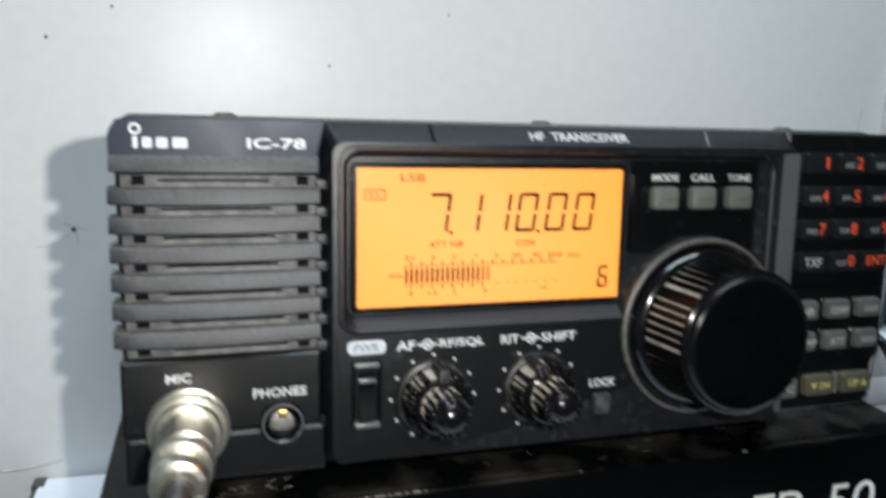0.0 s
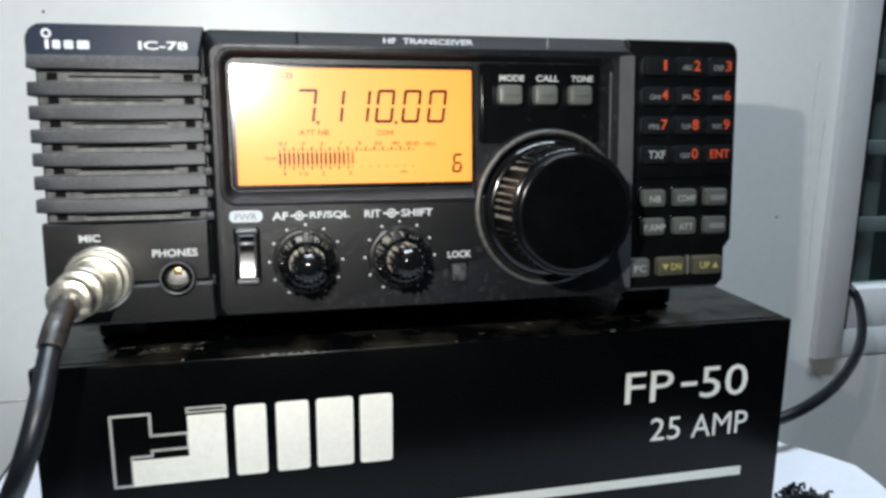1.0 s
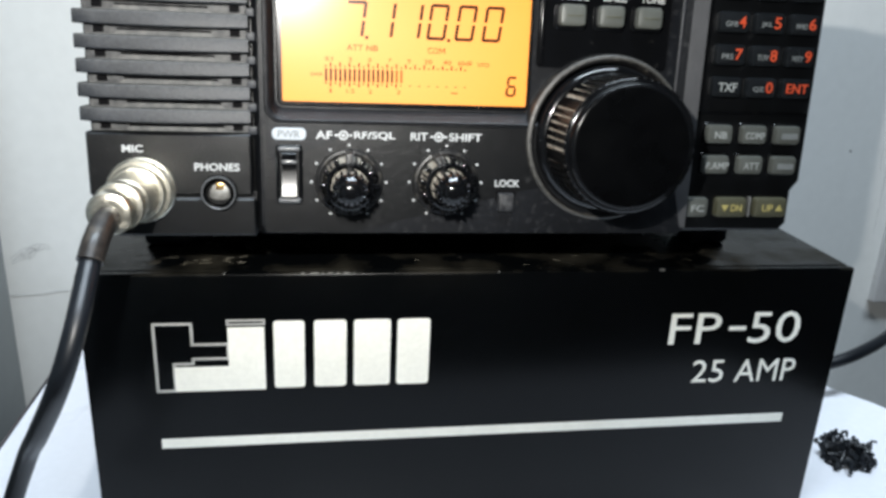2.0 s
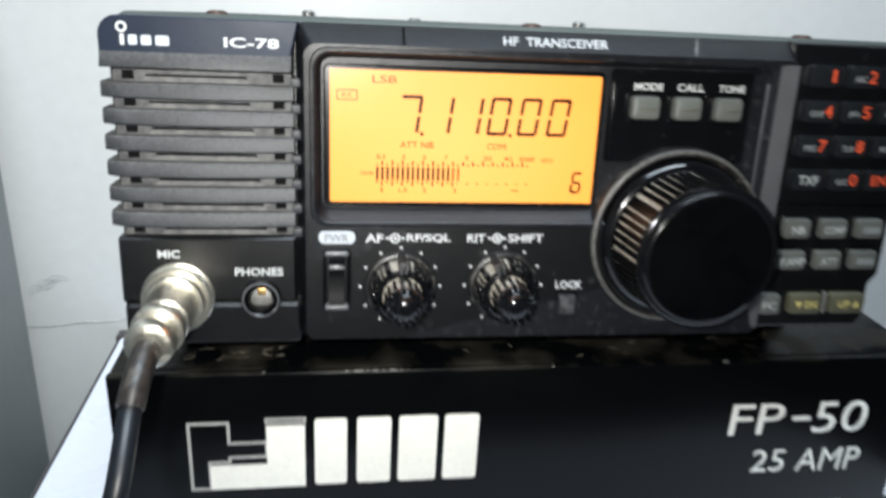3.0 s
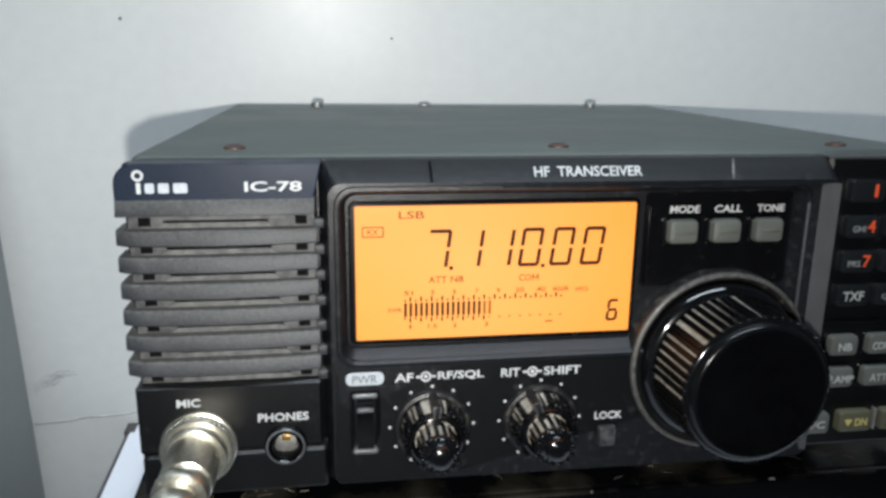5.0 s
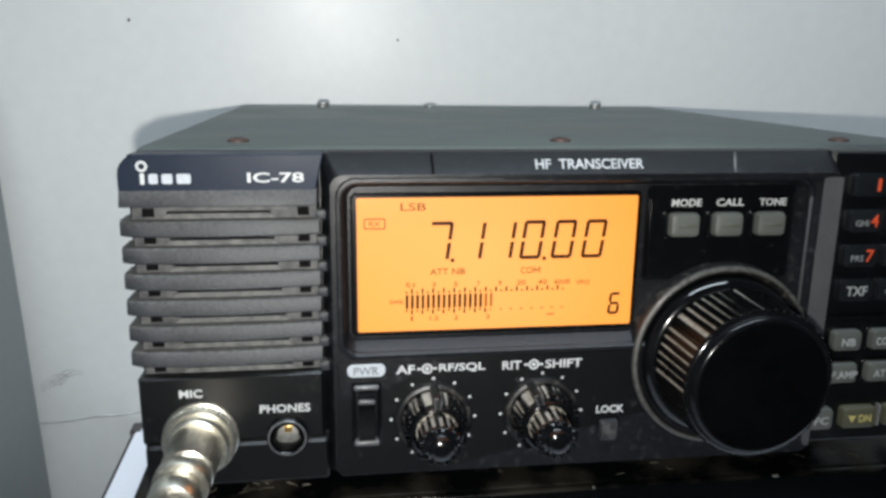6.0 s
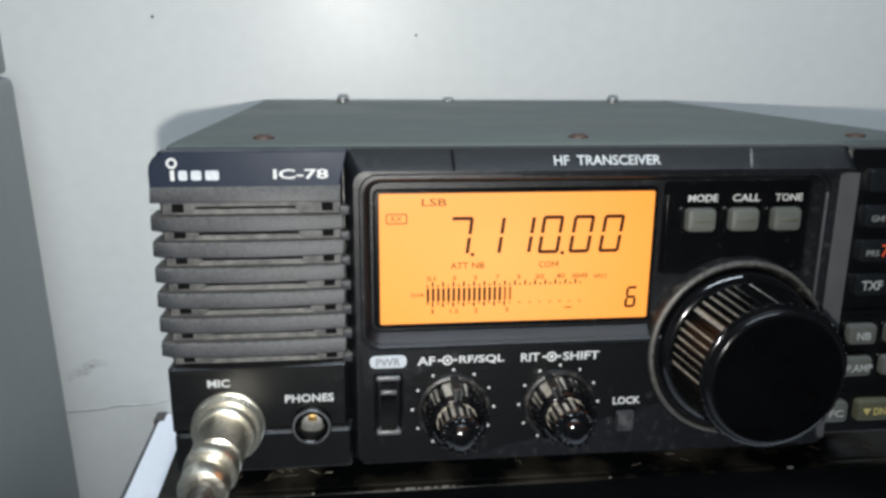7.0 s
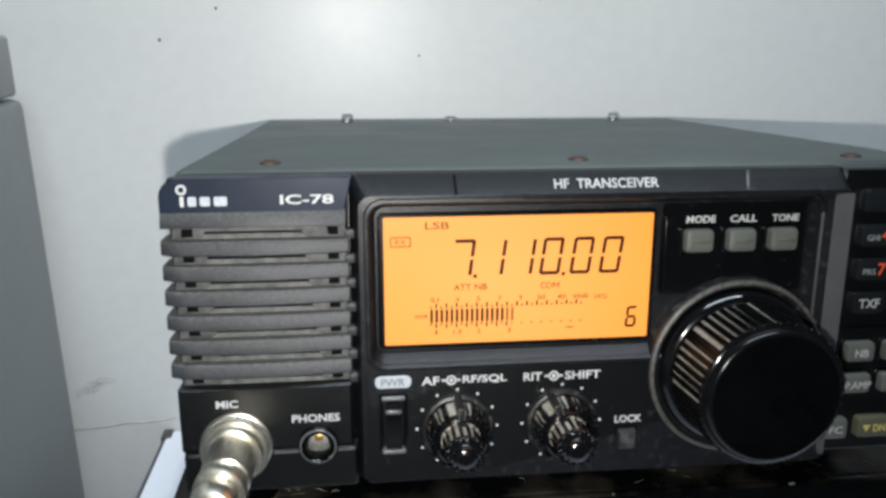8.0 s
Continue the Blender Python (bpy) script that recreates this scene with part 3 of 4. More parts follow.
for k, z in enumerate(SLOT_Z):
    if k < 6:
        part("grille_slat", slat(z - 0.56, z - 0.15), M_GRILLE, radio)
    part("slot_plate", box(-11.6, -6.98, 0.14, 0.5, z - 0.16, z + 0.15, 0.02), M_SLOT, radio, "dusty plate inside the speaker slot")
    part("slot_slit", slab(rounded(-10.75 + 0.04 * k, -8.15 + 0.07 * k, z - 0.02, z + 0.045, 0.03), 0.3, 0.135), M_GAP_SHADE, radio)
    tongue = [(-10.72 + 0.04 * k, z - 0.012), (-8.22 + 0.07 * k, z - 0.012), (-8.06 + 0.07 * k, z - 0.10), (-8.0 + 0.07 * k, z - 0.15), (-10.9 + 0.04 * k, z - 0.15)]
    part("slot_tongue", slab(tongue, 0.3, 0.09, 0.015), M_TONGUE, radio, "dusty tongue inside the speaker slot")
    for x in (-11.2, -7.32):
        part("slot_hole", box(x - 0.15, x + 0.15, 0.13, 0.46, z - 0.10, z + 0.13), M_GAP_SHADE, radio)
    part("slot_tooth", box(-7.0, -6.74, -0.02, 0.5, z - 0.20, z + 0.04, 0.03), M_GRILLE, radio)
part("jack_panel", slab(rounded(-11.75, -6.9, 1.66, 3.61, 0.08), 0.9, -0.12, 0.08), M_PLASTIC, radio)
part("jack_panel", slab(rounded(-11.7, -6.80, 0.40, 1.62, 0.12), 0.9, -0.16, 0.08), M_PLASTIC, radio)
part("jack_groove", box(-11.7, -6.8, 0.0, 0.6, 1.5, 1.8), M_PLASTIC, radio)

part("maker_ring", skin([([(-11.2 + r * math.cos(a * 0.5236), 9.21 + r * math.sin(a * 0.5236)) for a in range(12)], y) for r, y in ((0.14, -0.15), (0.14, -0.165), (0.08, -0.165), (0.08, -0.15))]), M_WHITE_INK, radio, "plain white printed mark", False)
part("maker_block", slab(rounded(-11.25, -11.15, 8.76, 9.04, 0.03), -0.15, -0.163), M_WHITE_INK, radio, "plain white printed bar", False)
for x0, x1 in ((-11.05, -10.83), (-10.74, -10.48), (-10.38, -10.04)):
    part("maker_block", slab(rounded(x0, x1, 8.77, 9.02, 0.05), -0.15, -0.163), M_LABEL_INK, radio, "plain pale printed block", False)
lettering("IC-78", -8.67, -7.26, 8.785, 9.04, -0.15, M_WHITE_INK, radio, 0.03)
lettering("MIC", -10.72, -10.12, 3.0, 3.23, -0.12, M_WHITE_INK, radio, 0.032)
lettering("PHONES", -8.64, -7.29, 2.46, 2.7, -0.12, M_WHITE_INK, radio, 0.032)

jack = part("phones_jack", lathe([(0.56, 0.1), (0.56, -0.20), (0.53, -0.27), (0.49, -0.30), (0.45, -0.27), (0.39, -0.10), (0.38, 0.3)], -7.92, 1.81, -0.1, 36, closed=False), M_SHINE, radio, "glossy black phones socket")
# the socket rim's glint, put in as a thin pale ring
part("socket_edge", lathe([(0.525, -0.275), (0.505, -0.305), (0.475, -0.30)], -7.92, 1.81, -0.1, 36, closed=False), M_LIP, jack, "socket edge, its glint painted as pale grey")
part("socket_ring", lathe([(0.40, -0.2), (0.37, -0.22), (0.35, 0.1)], -7.92, 1.81, -0.1, 28, closed=False), M_KNOB, jack)
part("contact", lathe([(0.34, 0.04), (0.33, -0.02), (0.25, -0.06), (0.05, -0.07)], -7.92, 1.78, -0.08, 24), M_SCREW, jack, "pale metal socket bottom")
part("spring", box(-8.02, -7.78, -0.22, -0.10, 1.89, 2.10, 0.03), M_BRASS, jack, "brass contact spring")

# the raised middle of the front
outer_back, outer_mid = rounded(-6.95, 7.62, 0.38, 9.5, 0.2), rounded(-6.85, 7.55, 0.38, 9.5, 0.25)
front_out, rim = rounded(-6.62, 7.46, 0.55, 8.98, 0.35), rounded(-6.35, 6.62, 4.12, 8.78, 0.42)
floor_in = rounded(-6.18, 6.42, 4.42, 8.62, 0.3)
part("front_bezel", skin([(outer_back, 0.95), (outer_mid, 0.30), (front_out, lambda x: -0.32 - 0.14 * (x > 6)), (rim, lambda x: -0.36 + 0.06 * (x > 6)), (floor_in, 0.10)], cap_last=True), M_BEZEL_LIT, radio, "black plastic front bezel with worn edges, coloured lighter as if lit")
part("display_rim", skin([(rounded(-6.50, 6.74, 3.98, 8.92, 0.5), lambda x: -0.32 + 0.04 * (x > 6)), (rounded(-6.46, 6.72, 4.02, 8.88, 0.5), lambda x: -0.40 + 0.06 * (x > 6)), (rounded(-6.38, 6.64, 4.10, 8.80, 0.44), lambda x: -0.415 + 0.06 * (x > 6)), (rounded(-6.31, 6.58, 4.17, 8.74, 0.40), lambda x: -0.35 + 0.06 * (x > 6)), (rounded(-6.28, 6.55, 4.22, 8.71, 0.38), -0.05)]), M_BEZEL_LIT, radio, "worn plastic rim round the display recess, coloured lighter as if lit")
# two pale strips paint the highlights on the bezel's right-hand chamfers
ridge = box(6.93, 7.44, -0.01, 0.01, 0.75, 8.85, 0.004, 1)
for v in ridge.verts:
    v.co.y += -0.315 - 0.16 * (v.co.x - 6.62) / 0.8
part("side_ridge", ridge, M_EDGE_LIT, radio, "worn edge beside the keypad, its highlight put in as grey")
part("rim_wear", box(6.585, 6.67, -0.376, -0.30, 4.7, 8.3, 0.03, 2), M_EDGE_LIT, radio, "pale strip painted for the highlight on the recess edge")
part("bezel_groove", box(-7.02, -6.9, 0.2, 0.9, 0.5, 9.4), M_GAP_SHADE, radio)
# uncut grooves: flush strips carry their shade (left) and light (right) as colour
for x in (-3.97, 4.38):
    notch = box(x - 0.035, x + 0.035, -0.02, 0.02, 9.0, 9.47, 0.01, 1)
    for v in notch.verts:
        v.co.y += -0.345 + 0.62 * (v.co.z - 8.98) / 0.52 - (0.03 + 0.1 * (x > 0)) * (9.5 - v.co.z)
        v.co.x += 0.035 * (x + 4) * (v.co.z - 9.2) / 0.52
    part("bezel_notch", notch, M_GAP_SHADE if x < 0 else M_SLOT, radio)


# the slope on top of the bezel carries the printing
def slope_text(words, x0, x1, parent):
    ob = lettering(words, x0, x1, 9.10, 9.33, 0.0, M_WHITE_INK, parent, 0.022)
    for v in ob.data.vertices:
        h = ((v.co.z - LIFT) / CM - 8.98) / 0.52
        v.co.y += CM * (-0.335 + 0.62 * h - 0.09 * (1 - h))
        v.co.x += 0.035 * (v.co.x + 0.04) * (h - 0.35)
    return ob


slope_text("HF  TRANSCEIVER", -1.24, 1.74, radio)

display = part("display", slab(rounded(-6.12, 1.86, 4.5, 8.46, 0.18), 0.2, 0.02, 0.03), M_GLOSS, radio, "black display surround")
part("lit_panel", slab(rounded(-5.95, 1.73, 4.64, 8.33, 0.05), 0.05, 0.0), M_LCD, display, "glowing orange display panel", False)
cover = part("cover", slab(rounded(-6.05, 1.8, 4.56, 8.38, 0.1), -0.06, -0.10), M_COVER, display, "clear plastic cover")
cover.visible_shadow = False
Y, RISE = -0.004, 0.08


def mark(x0, x1, z0, z1, mat=M_SEG, lean=0.0, name="segment", bm=None):
    z0, z1 = z0 + RISE, z1 + RISE
    q = [(x0 + lean * (z0 - 6.5), z0), (x1 + lean * (z0 - 6.5), z0), (x1 + lean * (z1 - 6.5), z1), (x0 + lean * (z1 - 6.5), z1)]
    own = slab(q, 0.0, Y, bm=bm)
    return own if bm is not None else part(name, own, mat, display, smooth=False)


def digit(x, z, w, h, on, t=0.10, lean=0.13):
    """A seven-segment figure; on names its lit bars, a to g."""
    bm = bmesh.new()
    m, g = z + h / 2, 0.045
    bars = {"a": (x + g, x + w - g, z + h - t, z + h), "d": (x + g, x + w - g, z, z + t), "g": (x + g, x + w - g, m - t / 2, m + t / 2),
            "f": (x, x + t, m + g, z + h - g), "b": (x + w - t, x + w, m + g, z + h - g), "e": (x, x + t, z + g, m - g), "c": (x + w - t, x + w, z + g, m - g)}
    for k in on:
        mark(*bars[k], lean=lean, bm=bm)
    part("figure", bm, M_SEG, display, smooth=False)


digit(-4.15, 6.52, 0.64, 1.08, "abc")
digit(-3.14, 6.52, 0.52, 1.08, "bc")
digit(-2.30, 6.52, 0.52, 1.08, "bc")
digit(-1.58, 6.52, 0.60, 1.08, "abcdef")
digit(-0.70, 6.52, 0.60, 1.08, "abcdef")
digit(0.16, 6.52, 0.60, 1.08, "abcdef")
digit(1.19, 4.86, 0.33, 0.64, "acdefg", 0.078, 0.10)
for x in (-3.44, -0.90):
    mark(x, x + 0.1, 6.48, 6.58, name="decimal_point")
LCD_WORDS = (("LSB", -4.82, -4.14, 7.90, 8.11), ("ATT", -4.02, -3.52, 6.13, 6.31), ("NB", -3.42, -3.06, 6.13, 6.31), ("CO", -1.52, -1.19, 6.11, 6.30),
             ("S1", -4.68, -4.44, 5.80, 5.93), ("3", -3.96, -3.86, 5.80, 5.93), ("5", -3.36, -3.26, 5.80, 5.93), ("7", -2.74, -2.64, 5.80, 5.93), ("9", -2.14, -2.04, 5.79, 5.93),
             ("20", -1.62, -1.36, 5.79, 5.93), ("40", -1.02, -0.76, 5.79, 5.93), ("60dB", -0.55, -0.10, 5.79, 5.93), ("VFO", 0.06, 0.46, 5.75, 5.89), ("SWR", -5.12, -4.74, 5.33, 5.45),
             ("1", -4.54, -4.48, 4.84, 4.97), ("1.5", -4.02, -3.78, 4.84, 4.97), ("2", -3.34, -3.23, 4.84, 4.97), ("3", -2.46, -2.35, 4.84, 4.97))
for w, x0, x1, z0, z1 in LCD_WORDS:
    lettering(w, x0 + 0.02, x1 + 0.02, z0 + RISE, z1 + RISE, Y + 0.003, M_SEG_WORD if z1 - z0 > 0.15 else M_SEG_SOFT, display, 0.02, name="word", thick=0.006)
mark(-0.72, -0.5, 4.90, 4.94, M_SEG_SOFT, name="word_bar")
part("word", slab([(-1.14, 6.190), (-1.14, 6.380), (-1.11, 6.380), (-1.045, 6.280), (-0.98, 6.380), (-0.95, 6.380), (-0.95, 6.190), (-0.98, 6.190), (-0.98, 6.320), (-1.045, 6.225), (-1.11, 6.320), (-1.11, 6.190)], 0.0, Y), M_SEG_WORD, display, smooth=False)
bm = bmesh.new()
o, i = rounded(-5.77, -5.19, 7.49, 7.79, 0.04), rounded(-5.73, -5.23, 7.53, 7.75, 0.02)
skin([(i, 0.0), (o, 0.0), (o, Y), (i, Y), (i, 0.0)], bm=bm)
part("word_frame", bm, M_SEG_SOFT, display, smooth=False)
lettering("RX", -5.63, -5.33, 7.57, 7.71, Y + 0.003, M_SEG_SOFT, display, 0.02, name="word", thick=0.006)
for k in range(31):
    x = -4.66 + 0.145 * k
    tall = 0.14 if k % 2 else 0.055
    mark(x, x + 0.05, 5.62, 5.62 + tall, name="scale_tick")
    if k < 16:
        mark(x, x + 0.05, 5.16 - (0.13 if k % 2 else 0.055), 5.16, name="scale_tick")
    elif k % 2 == 0:
        mark(x, x + 0.05, 5.09, 5.13, name="scale_tick")
for k in range(17):
    x = -4.66 + 0.145 * k
    mark(x, x + 0.075, 5.19, 5.58, M_SEG if k < 15 else M_SEG_SOFT, name="meter_bar")


def key(name, x0, x1, z0, z1, y0, y1, mat, parent, label="", r=0.12):
    """A push button with a domed top and softened edges."""
    o = rounded(x0, x1, z0, z1, r)
    cx, cz = (x0 + x1) / 2, (z0 + z1) / 2

    def shrink(d):
        kx, kz = 1 - 2 * d / (x1 - x0), 1 - 2 * d / (z1 - z0)
        return [(cx + (px - cx) * kx, cz + (pz - cz) * kz) for px, pz in o]

    return part(name, skin([(o, y0), (o, y1 + 0.12), (shrink(0.03), y1 + 0.03), (shrink(0.12), y1)], cap_last=True), mat, parent, label)


part("button_field", slab(rounded(2.0, 6.4, 5.9, 8.58, 0.15), 0.12, 0.06, 0.02), M_GLOSS, radio, "glossy black button field")
part("field_rib", box(2.08, 2.2, -0.06, 0.1, 6.0, 8.2, 0.03), M_GLOSS, radio)
for word, bx, tx0, tx1 in (("MODE", 2.49, 2.73, 3.60), ("CALL", 3.76, 4.04, 4.86), ("TONE", 5.02, 5.32, 6.14)):
    b = key("push_button", bx + 0.13, bx + 0.96, 7.18, 7.85, 0.1, -0.32, M_GREY_KEY, radio, "grey push button")
    part("button_step", box(bx + 0.32, bx + 0.84, -0.335, -0.3, 7.49, 7.53, 0.01, 1), M_GREEN_KEY, b)
    part("button_frame", slab(rounded(bx + 0.04, bx + 1.07, 7.07, 7.91, 0.14), 0.1, -0.06, 0.05), M_SHINE, radio)
    lettering(word, tx0, tx1, 7.99, 8.20, 0.06, M_WHITE_INK, radio, 0.03, 0.05)

part("power_label", slab(rounded(-6.27, -5.24, 3.48, 3.86, 0.16), -0.3, -0.375, 0.02), M_LABEL_INK, radio, "pale grey printed oval", False)
lettering("PWR", -6.10, -5.42, 3.56, 3.78, -0.375, M_DARK_INK, radio, 0.01)
frame_sw = part("power_switch", skin([(rounded(-6.17, -5.35, 1.50, 3.34, 0.12), -0.2), (rounded(-6.17, -5.35, 1.50, 3.34, 0.12), -0.40), (rounded(-6.12, -5.40, 1.55, 3.29, 0.10), -0.44), (rounded(-6.05, -5.47, 1.63, 3.23, 0.06), -0.43), (rounded(-6.02, -5.5, 1.67, 3.19, 0.05), -0.15)], cap_last=True), M_GLOSS, radio, "black rocker power switch")
# bright bars across the switch: reflections given as pale colour
for z0, z1, depth in ((1.54, 1.69, -0.58), (3.14, 3.29, -0.50)):
    part("switch_lip", box(-6.10, -5.42, depth, -0.3, z0, z1, 0.06, 3), M_LIP, frame_sw, "switch edge, its reflection painted as pale grey")
bm = bmesh.new()
rock = [(-0.16, 1.72), (-0.66, 1.77), (-0.60, 2.00), (-0.46, 2.52), (-0.44, 2.80), (-0.52, 3.06), (-0.48, 3.11), (-0.16, 3.14)]
a, b = [bm.verts.new((-5.98, y, z)) for y, z in rock], [bm.verts.new((-5.54, y, z)) for y, z in rock]
for i in range(len(rock)):
    bm.faces.new((a[i], a[(i + 1) % len(rock)], b[(i + 1) % len(rock)], b[i]))
bm.faces.new(a), bm.faces.new(b)
part("rocker", bm, M_GLOSS, frame_sw)
part("rocker_edge", box(-5.99, -5.53, -0.55, -0.4, 2.76, 2.88, 0.04, 2), M_LIP, frame_sw)

lettering("AF", -4.95, -4.44, 3.53, 3.78, -0.345, M_WHITE_INK, radio, 0.03)
lettering("RF/SQL", -3.77, -2.49, 3.52, 3.78, -0.345, M_WHITE_INK, radio, 0.03)
lettering("RIT", -2.00, -1.46, 3.53, 3.78, -0.345, M_WHITE_INK, radio, 0.03)
lettering("SHIFT", -0.78, 0.28, 3.53, 3.78, -0.345, M_WHITE_INK, radio, 0.03)
for x in (-4.10, -1.11):
    ringpts = lambda r: [(x + r * math.cos(a * 0.3927), 3.655 + r * math.sin(a * 0.3927)) for a in range(16)]
    part("knob_symbol", skin([(ringpts(0.15), -0.34), (ringpts(0.15), -0.357), (ringpts(0.10), -0.357), (ringpts(0.10), -0.34)]), M_WHITE_INK, radio, smooth=False)
    part("knob_symbol", box(x - 0.27, x - 0.16, -0.357, -0.33, 3.625, 3.685), M_WHITE_INK, radio, smooth=False)
    part("knob_symbol", box(x + 0.16, x + 0.27, -0.357, -0.33, 3.625, 3.685), M_WHITE_INK, radio, smooth=False)
    part("knob_symbol", box(x - 0.05, x + 0.05, -0.357, -0.33, 3.605, 3.705), M_WHITE_INK, radio, smooth=False)
part("lower_panel", slab(rounded(-6.55, 2.6, 0.55, 3.98, 0.15), -0.2, -0.345, 0.02), M_PLASTIC, radio)
lettering("LOCK", 0.78, 1.60, 2.08, 2.31, -0.345, M_WHITE_INK, radio, 0.03)
part("lock_recess", slab(rounded(0.82, 1.48, 1.20, 1.96, 0.06), -0.2, -0.35), M_GAP_SHADE, radio)
key("lock_button", 0.89, 1.41, 1.28, 1.89, -0.2, -0.55, M_RIM, radio, "small dark grey square button", 0.06)
part("lock_ramp", slab([(1.52, 1.62), (1.52, 1.22), (2.02, 1.22)], -0.2, -0.36), M_RING, radio)


def spoke(name, x0, x1, y0, y1, half, bevel, turn, cx, cz, mat, parent, label=""):
    """A bar standing on a knob's side, turned about its axis."""
    bm = box(x0, x1, y0, y1, -half, half, bevel, 2 if bevel > 0.03 else 1)
    m = Matrix.Rotation(-turn, 4, "Y")
    for v in bm.verts:
        v.co = m @ v.co + Vector((cx, 0, cz))
    return part(name, bm, mat, parent, label)


def twin_knob(cx, cz, turn):
    """Two stacked knobs: a fluted outer one with a pointer and a slimmer fluted inner one."""
    k = part("control_knob", lathe([(1.06, 0.1), (1.06, -0.06), (1.02, -0.13), (0.94, -0.16), (0.88, -0.11)], cx, cz, -0.34, 48), M_RING, radio, "stacked black volume knob, dusty in its grooves")
    part("fluted_core", lathe([(0.84, -0.10), (0.72, -0.82), (0.45, -0.90)], cx, cz, -0.34, 40), M_GRIME, k)
    for i in range(12):
        if i:
            spoke("flute", 0.64, 0.90, -1.20, -0.44, 0.085, 0.04, radians(turn + 90 + 30 * i), cx, cz, M_SHINE, k)
            spoke("flute_ridge", 0.70, 0.865, -1.16, -0.46, 0.022, 0.008, radians(turn + 105 + 30 * i), cx, cz, M_KNOB, k)
    spoke("pointer", 0.26, 1.03, -1.34, -0.42, 0.115, 0.045, radians(turn + 90), cx, cz, M_PLASTIC, k, "raised pointer ridge")
    for d in (-0.085, 0.085):
        spoke("pointer_edge", 0.68, 1.02, -1.352, -1.30, 0.014, 0.005, radians(turn + 90 + 5.6 * d / 0.085), cx, cz, M_LIP, k, "pale edge of the pointer")
    part("collar", lathe([(0.74, -0.70), (0.745, -0.92), (0.72, -1.00), (0.66, -1.03), (0.60, -0.96), (0.52, -0.78)], cx, cz, -0.34, 40), M_SHINE, k, "glossy collar between the two knobs")
    part("inner_core", lathe([(0.51, -0.7), (0.45, -1.66), (0.28, -1.70)], cx, cz, -0.34, 32), M_GRIME, k)
    for i in range(15):
        spoke("flute", 0.38, 0.545, -2.06, -1.16, 0.058, 0.025, radians(turn) + 2 * math.pi * i / 15, cx, cz, M_SHINE, k)
    part("inner_cap", lathe([(0.51, -1.52), (0.49, -1.62), (0.42, -1.71), (0.345, -1.75), (0.32, -1.80), (0.30, -1.88), (0.22, -1.94), (0.12, -1.965), (0.02, -1.97)], cx, cz, -0.34, 32), M_SHINE, k, "shiny domed cap")
    for i in range(11):
        a = radians(90 + 150 - 30 * i)
        x, z = cx + 1.17 * math.cos(a), cz + 1.17 * math.sin(a)
        part("scale_dot", lathe([(0.042, 0), (0.042, -0.014), (0.024, -0.016)], x, z, -0.344, 10), M_WHITE_INK, radio)


twin_knob(-3.92, 2.19, 0)
twin_knob(-0.85, 2.21, 22)

# the large tuning knob in its ring
KX, KZ = 4.42, 3.68
ring = part("knob_ring", lathe([(2.72, 0.2), (2.70, -0.30), (2.64, -0.42), (2.52, -0.43), (2.44, -0.34), (2.40, -0.05)], KX, KZ, 0, 72, closed=False), M_RING, radio, "worn raised ring round the tuning knob")
# wear plus the rim light, both put into one pale colour all round
part("ring_lip", lathe([(2.685, -0.34), (2.665, -0.42), (2.62, -0.455), (2.57, -0.455), (2.54, -0.42)], KX, KZ, 0, 72, closed=False), M_WORN_LIT, ring, "worn ring edge, paler to include the torchlight on it")
part("ring_floor", lathe([(2.45, -0.10), (2.0, -0.10)], KX, KZ, 0, 60), M_GLOSS, ring)
tuning = part("tuning_knob", lathe([(2.37, -0.16), (2.37, -0.44), (2.33, -0.54), (2.22, -0.66), (2.12, -0.69), (2.0, -0.69)], KX, KZ, 0, 72), M_SHINE, radio, "large black fluted tuning knob, grimy between its ribs")
part("grip_core", lathe([(2.09, -0.48), (1.99, -2.30), (1.6, -2.33)], KX, KZ, 0, 72), M_GRIME, tuning, "grime between the ribs")
bm = box(1.92, 2.075, -2.40, -0.50, -0.086, 0.086, 0.03, 2)
for v in bm.verts:
    v.co.x += 0.07 * max(0, v.co.y + 2.2) / 1.7
    v.co *= CM
rib_mesh = bpy.data.meshes.new("rib")
bm.to_mesh(rib_mesh)
bm.free()
rib_mesh.materials.append(M_KNOB)
for i in range(54):
    rib = new("rib", rib_mesh)
    rib.parent = tuning
    rib.location = at(KX, 0, KZ) - origin(tuning)
    rib.rotation_euler = (0, -2 * math.pi * (i + (0.3 if i % 7 == 0 else 0)) / 54, 0)
part("knob_lip", lathe([(1.98, -2.26), (2.04, -2.31), (2.04, -2.37), (2.00, -2.42), (1.92, -2.44)], KX, KZ, 0, 72), M_SHINE, tuning, "glossy front lip")
for i in range(54):
    a = 2 * math.pi * (i + 0.5) / 54
    bead = bmesh.new()
    bmesh.ops.create_icosphere(bead, subdivisions=1, radius=0.045)
    for v in bead.verts:
        v.co += Vector((KX + 2.035 * math.cos(a), -2.36, KZ + 2.035 * math.sin(a)))
    part("lip_notch", bead, M_GLOSS, tuning)
part("cap_edge", lathe([(1.94, -2.40), (1.915, -2.47), (1.875, -2.54), (1.84, -2.585), (1.79, -2.60), (1.74, -2.602)], KX, KZ, 0, 72), M_GLOSS, tuning, "polished rounded edge of the cap")
part("knob_cap", lathe([(1.80, -2.56), (1.775, -2.604), (1.74, -2.608), (1.70, -2.608), (0.05, -2.608)], KX, KZ, 0, 72), M_KNOB, tuning, "smooth black cap")

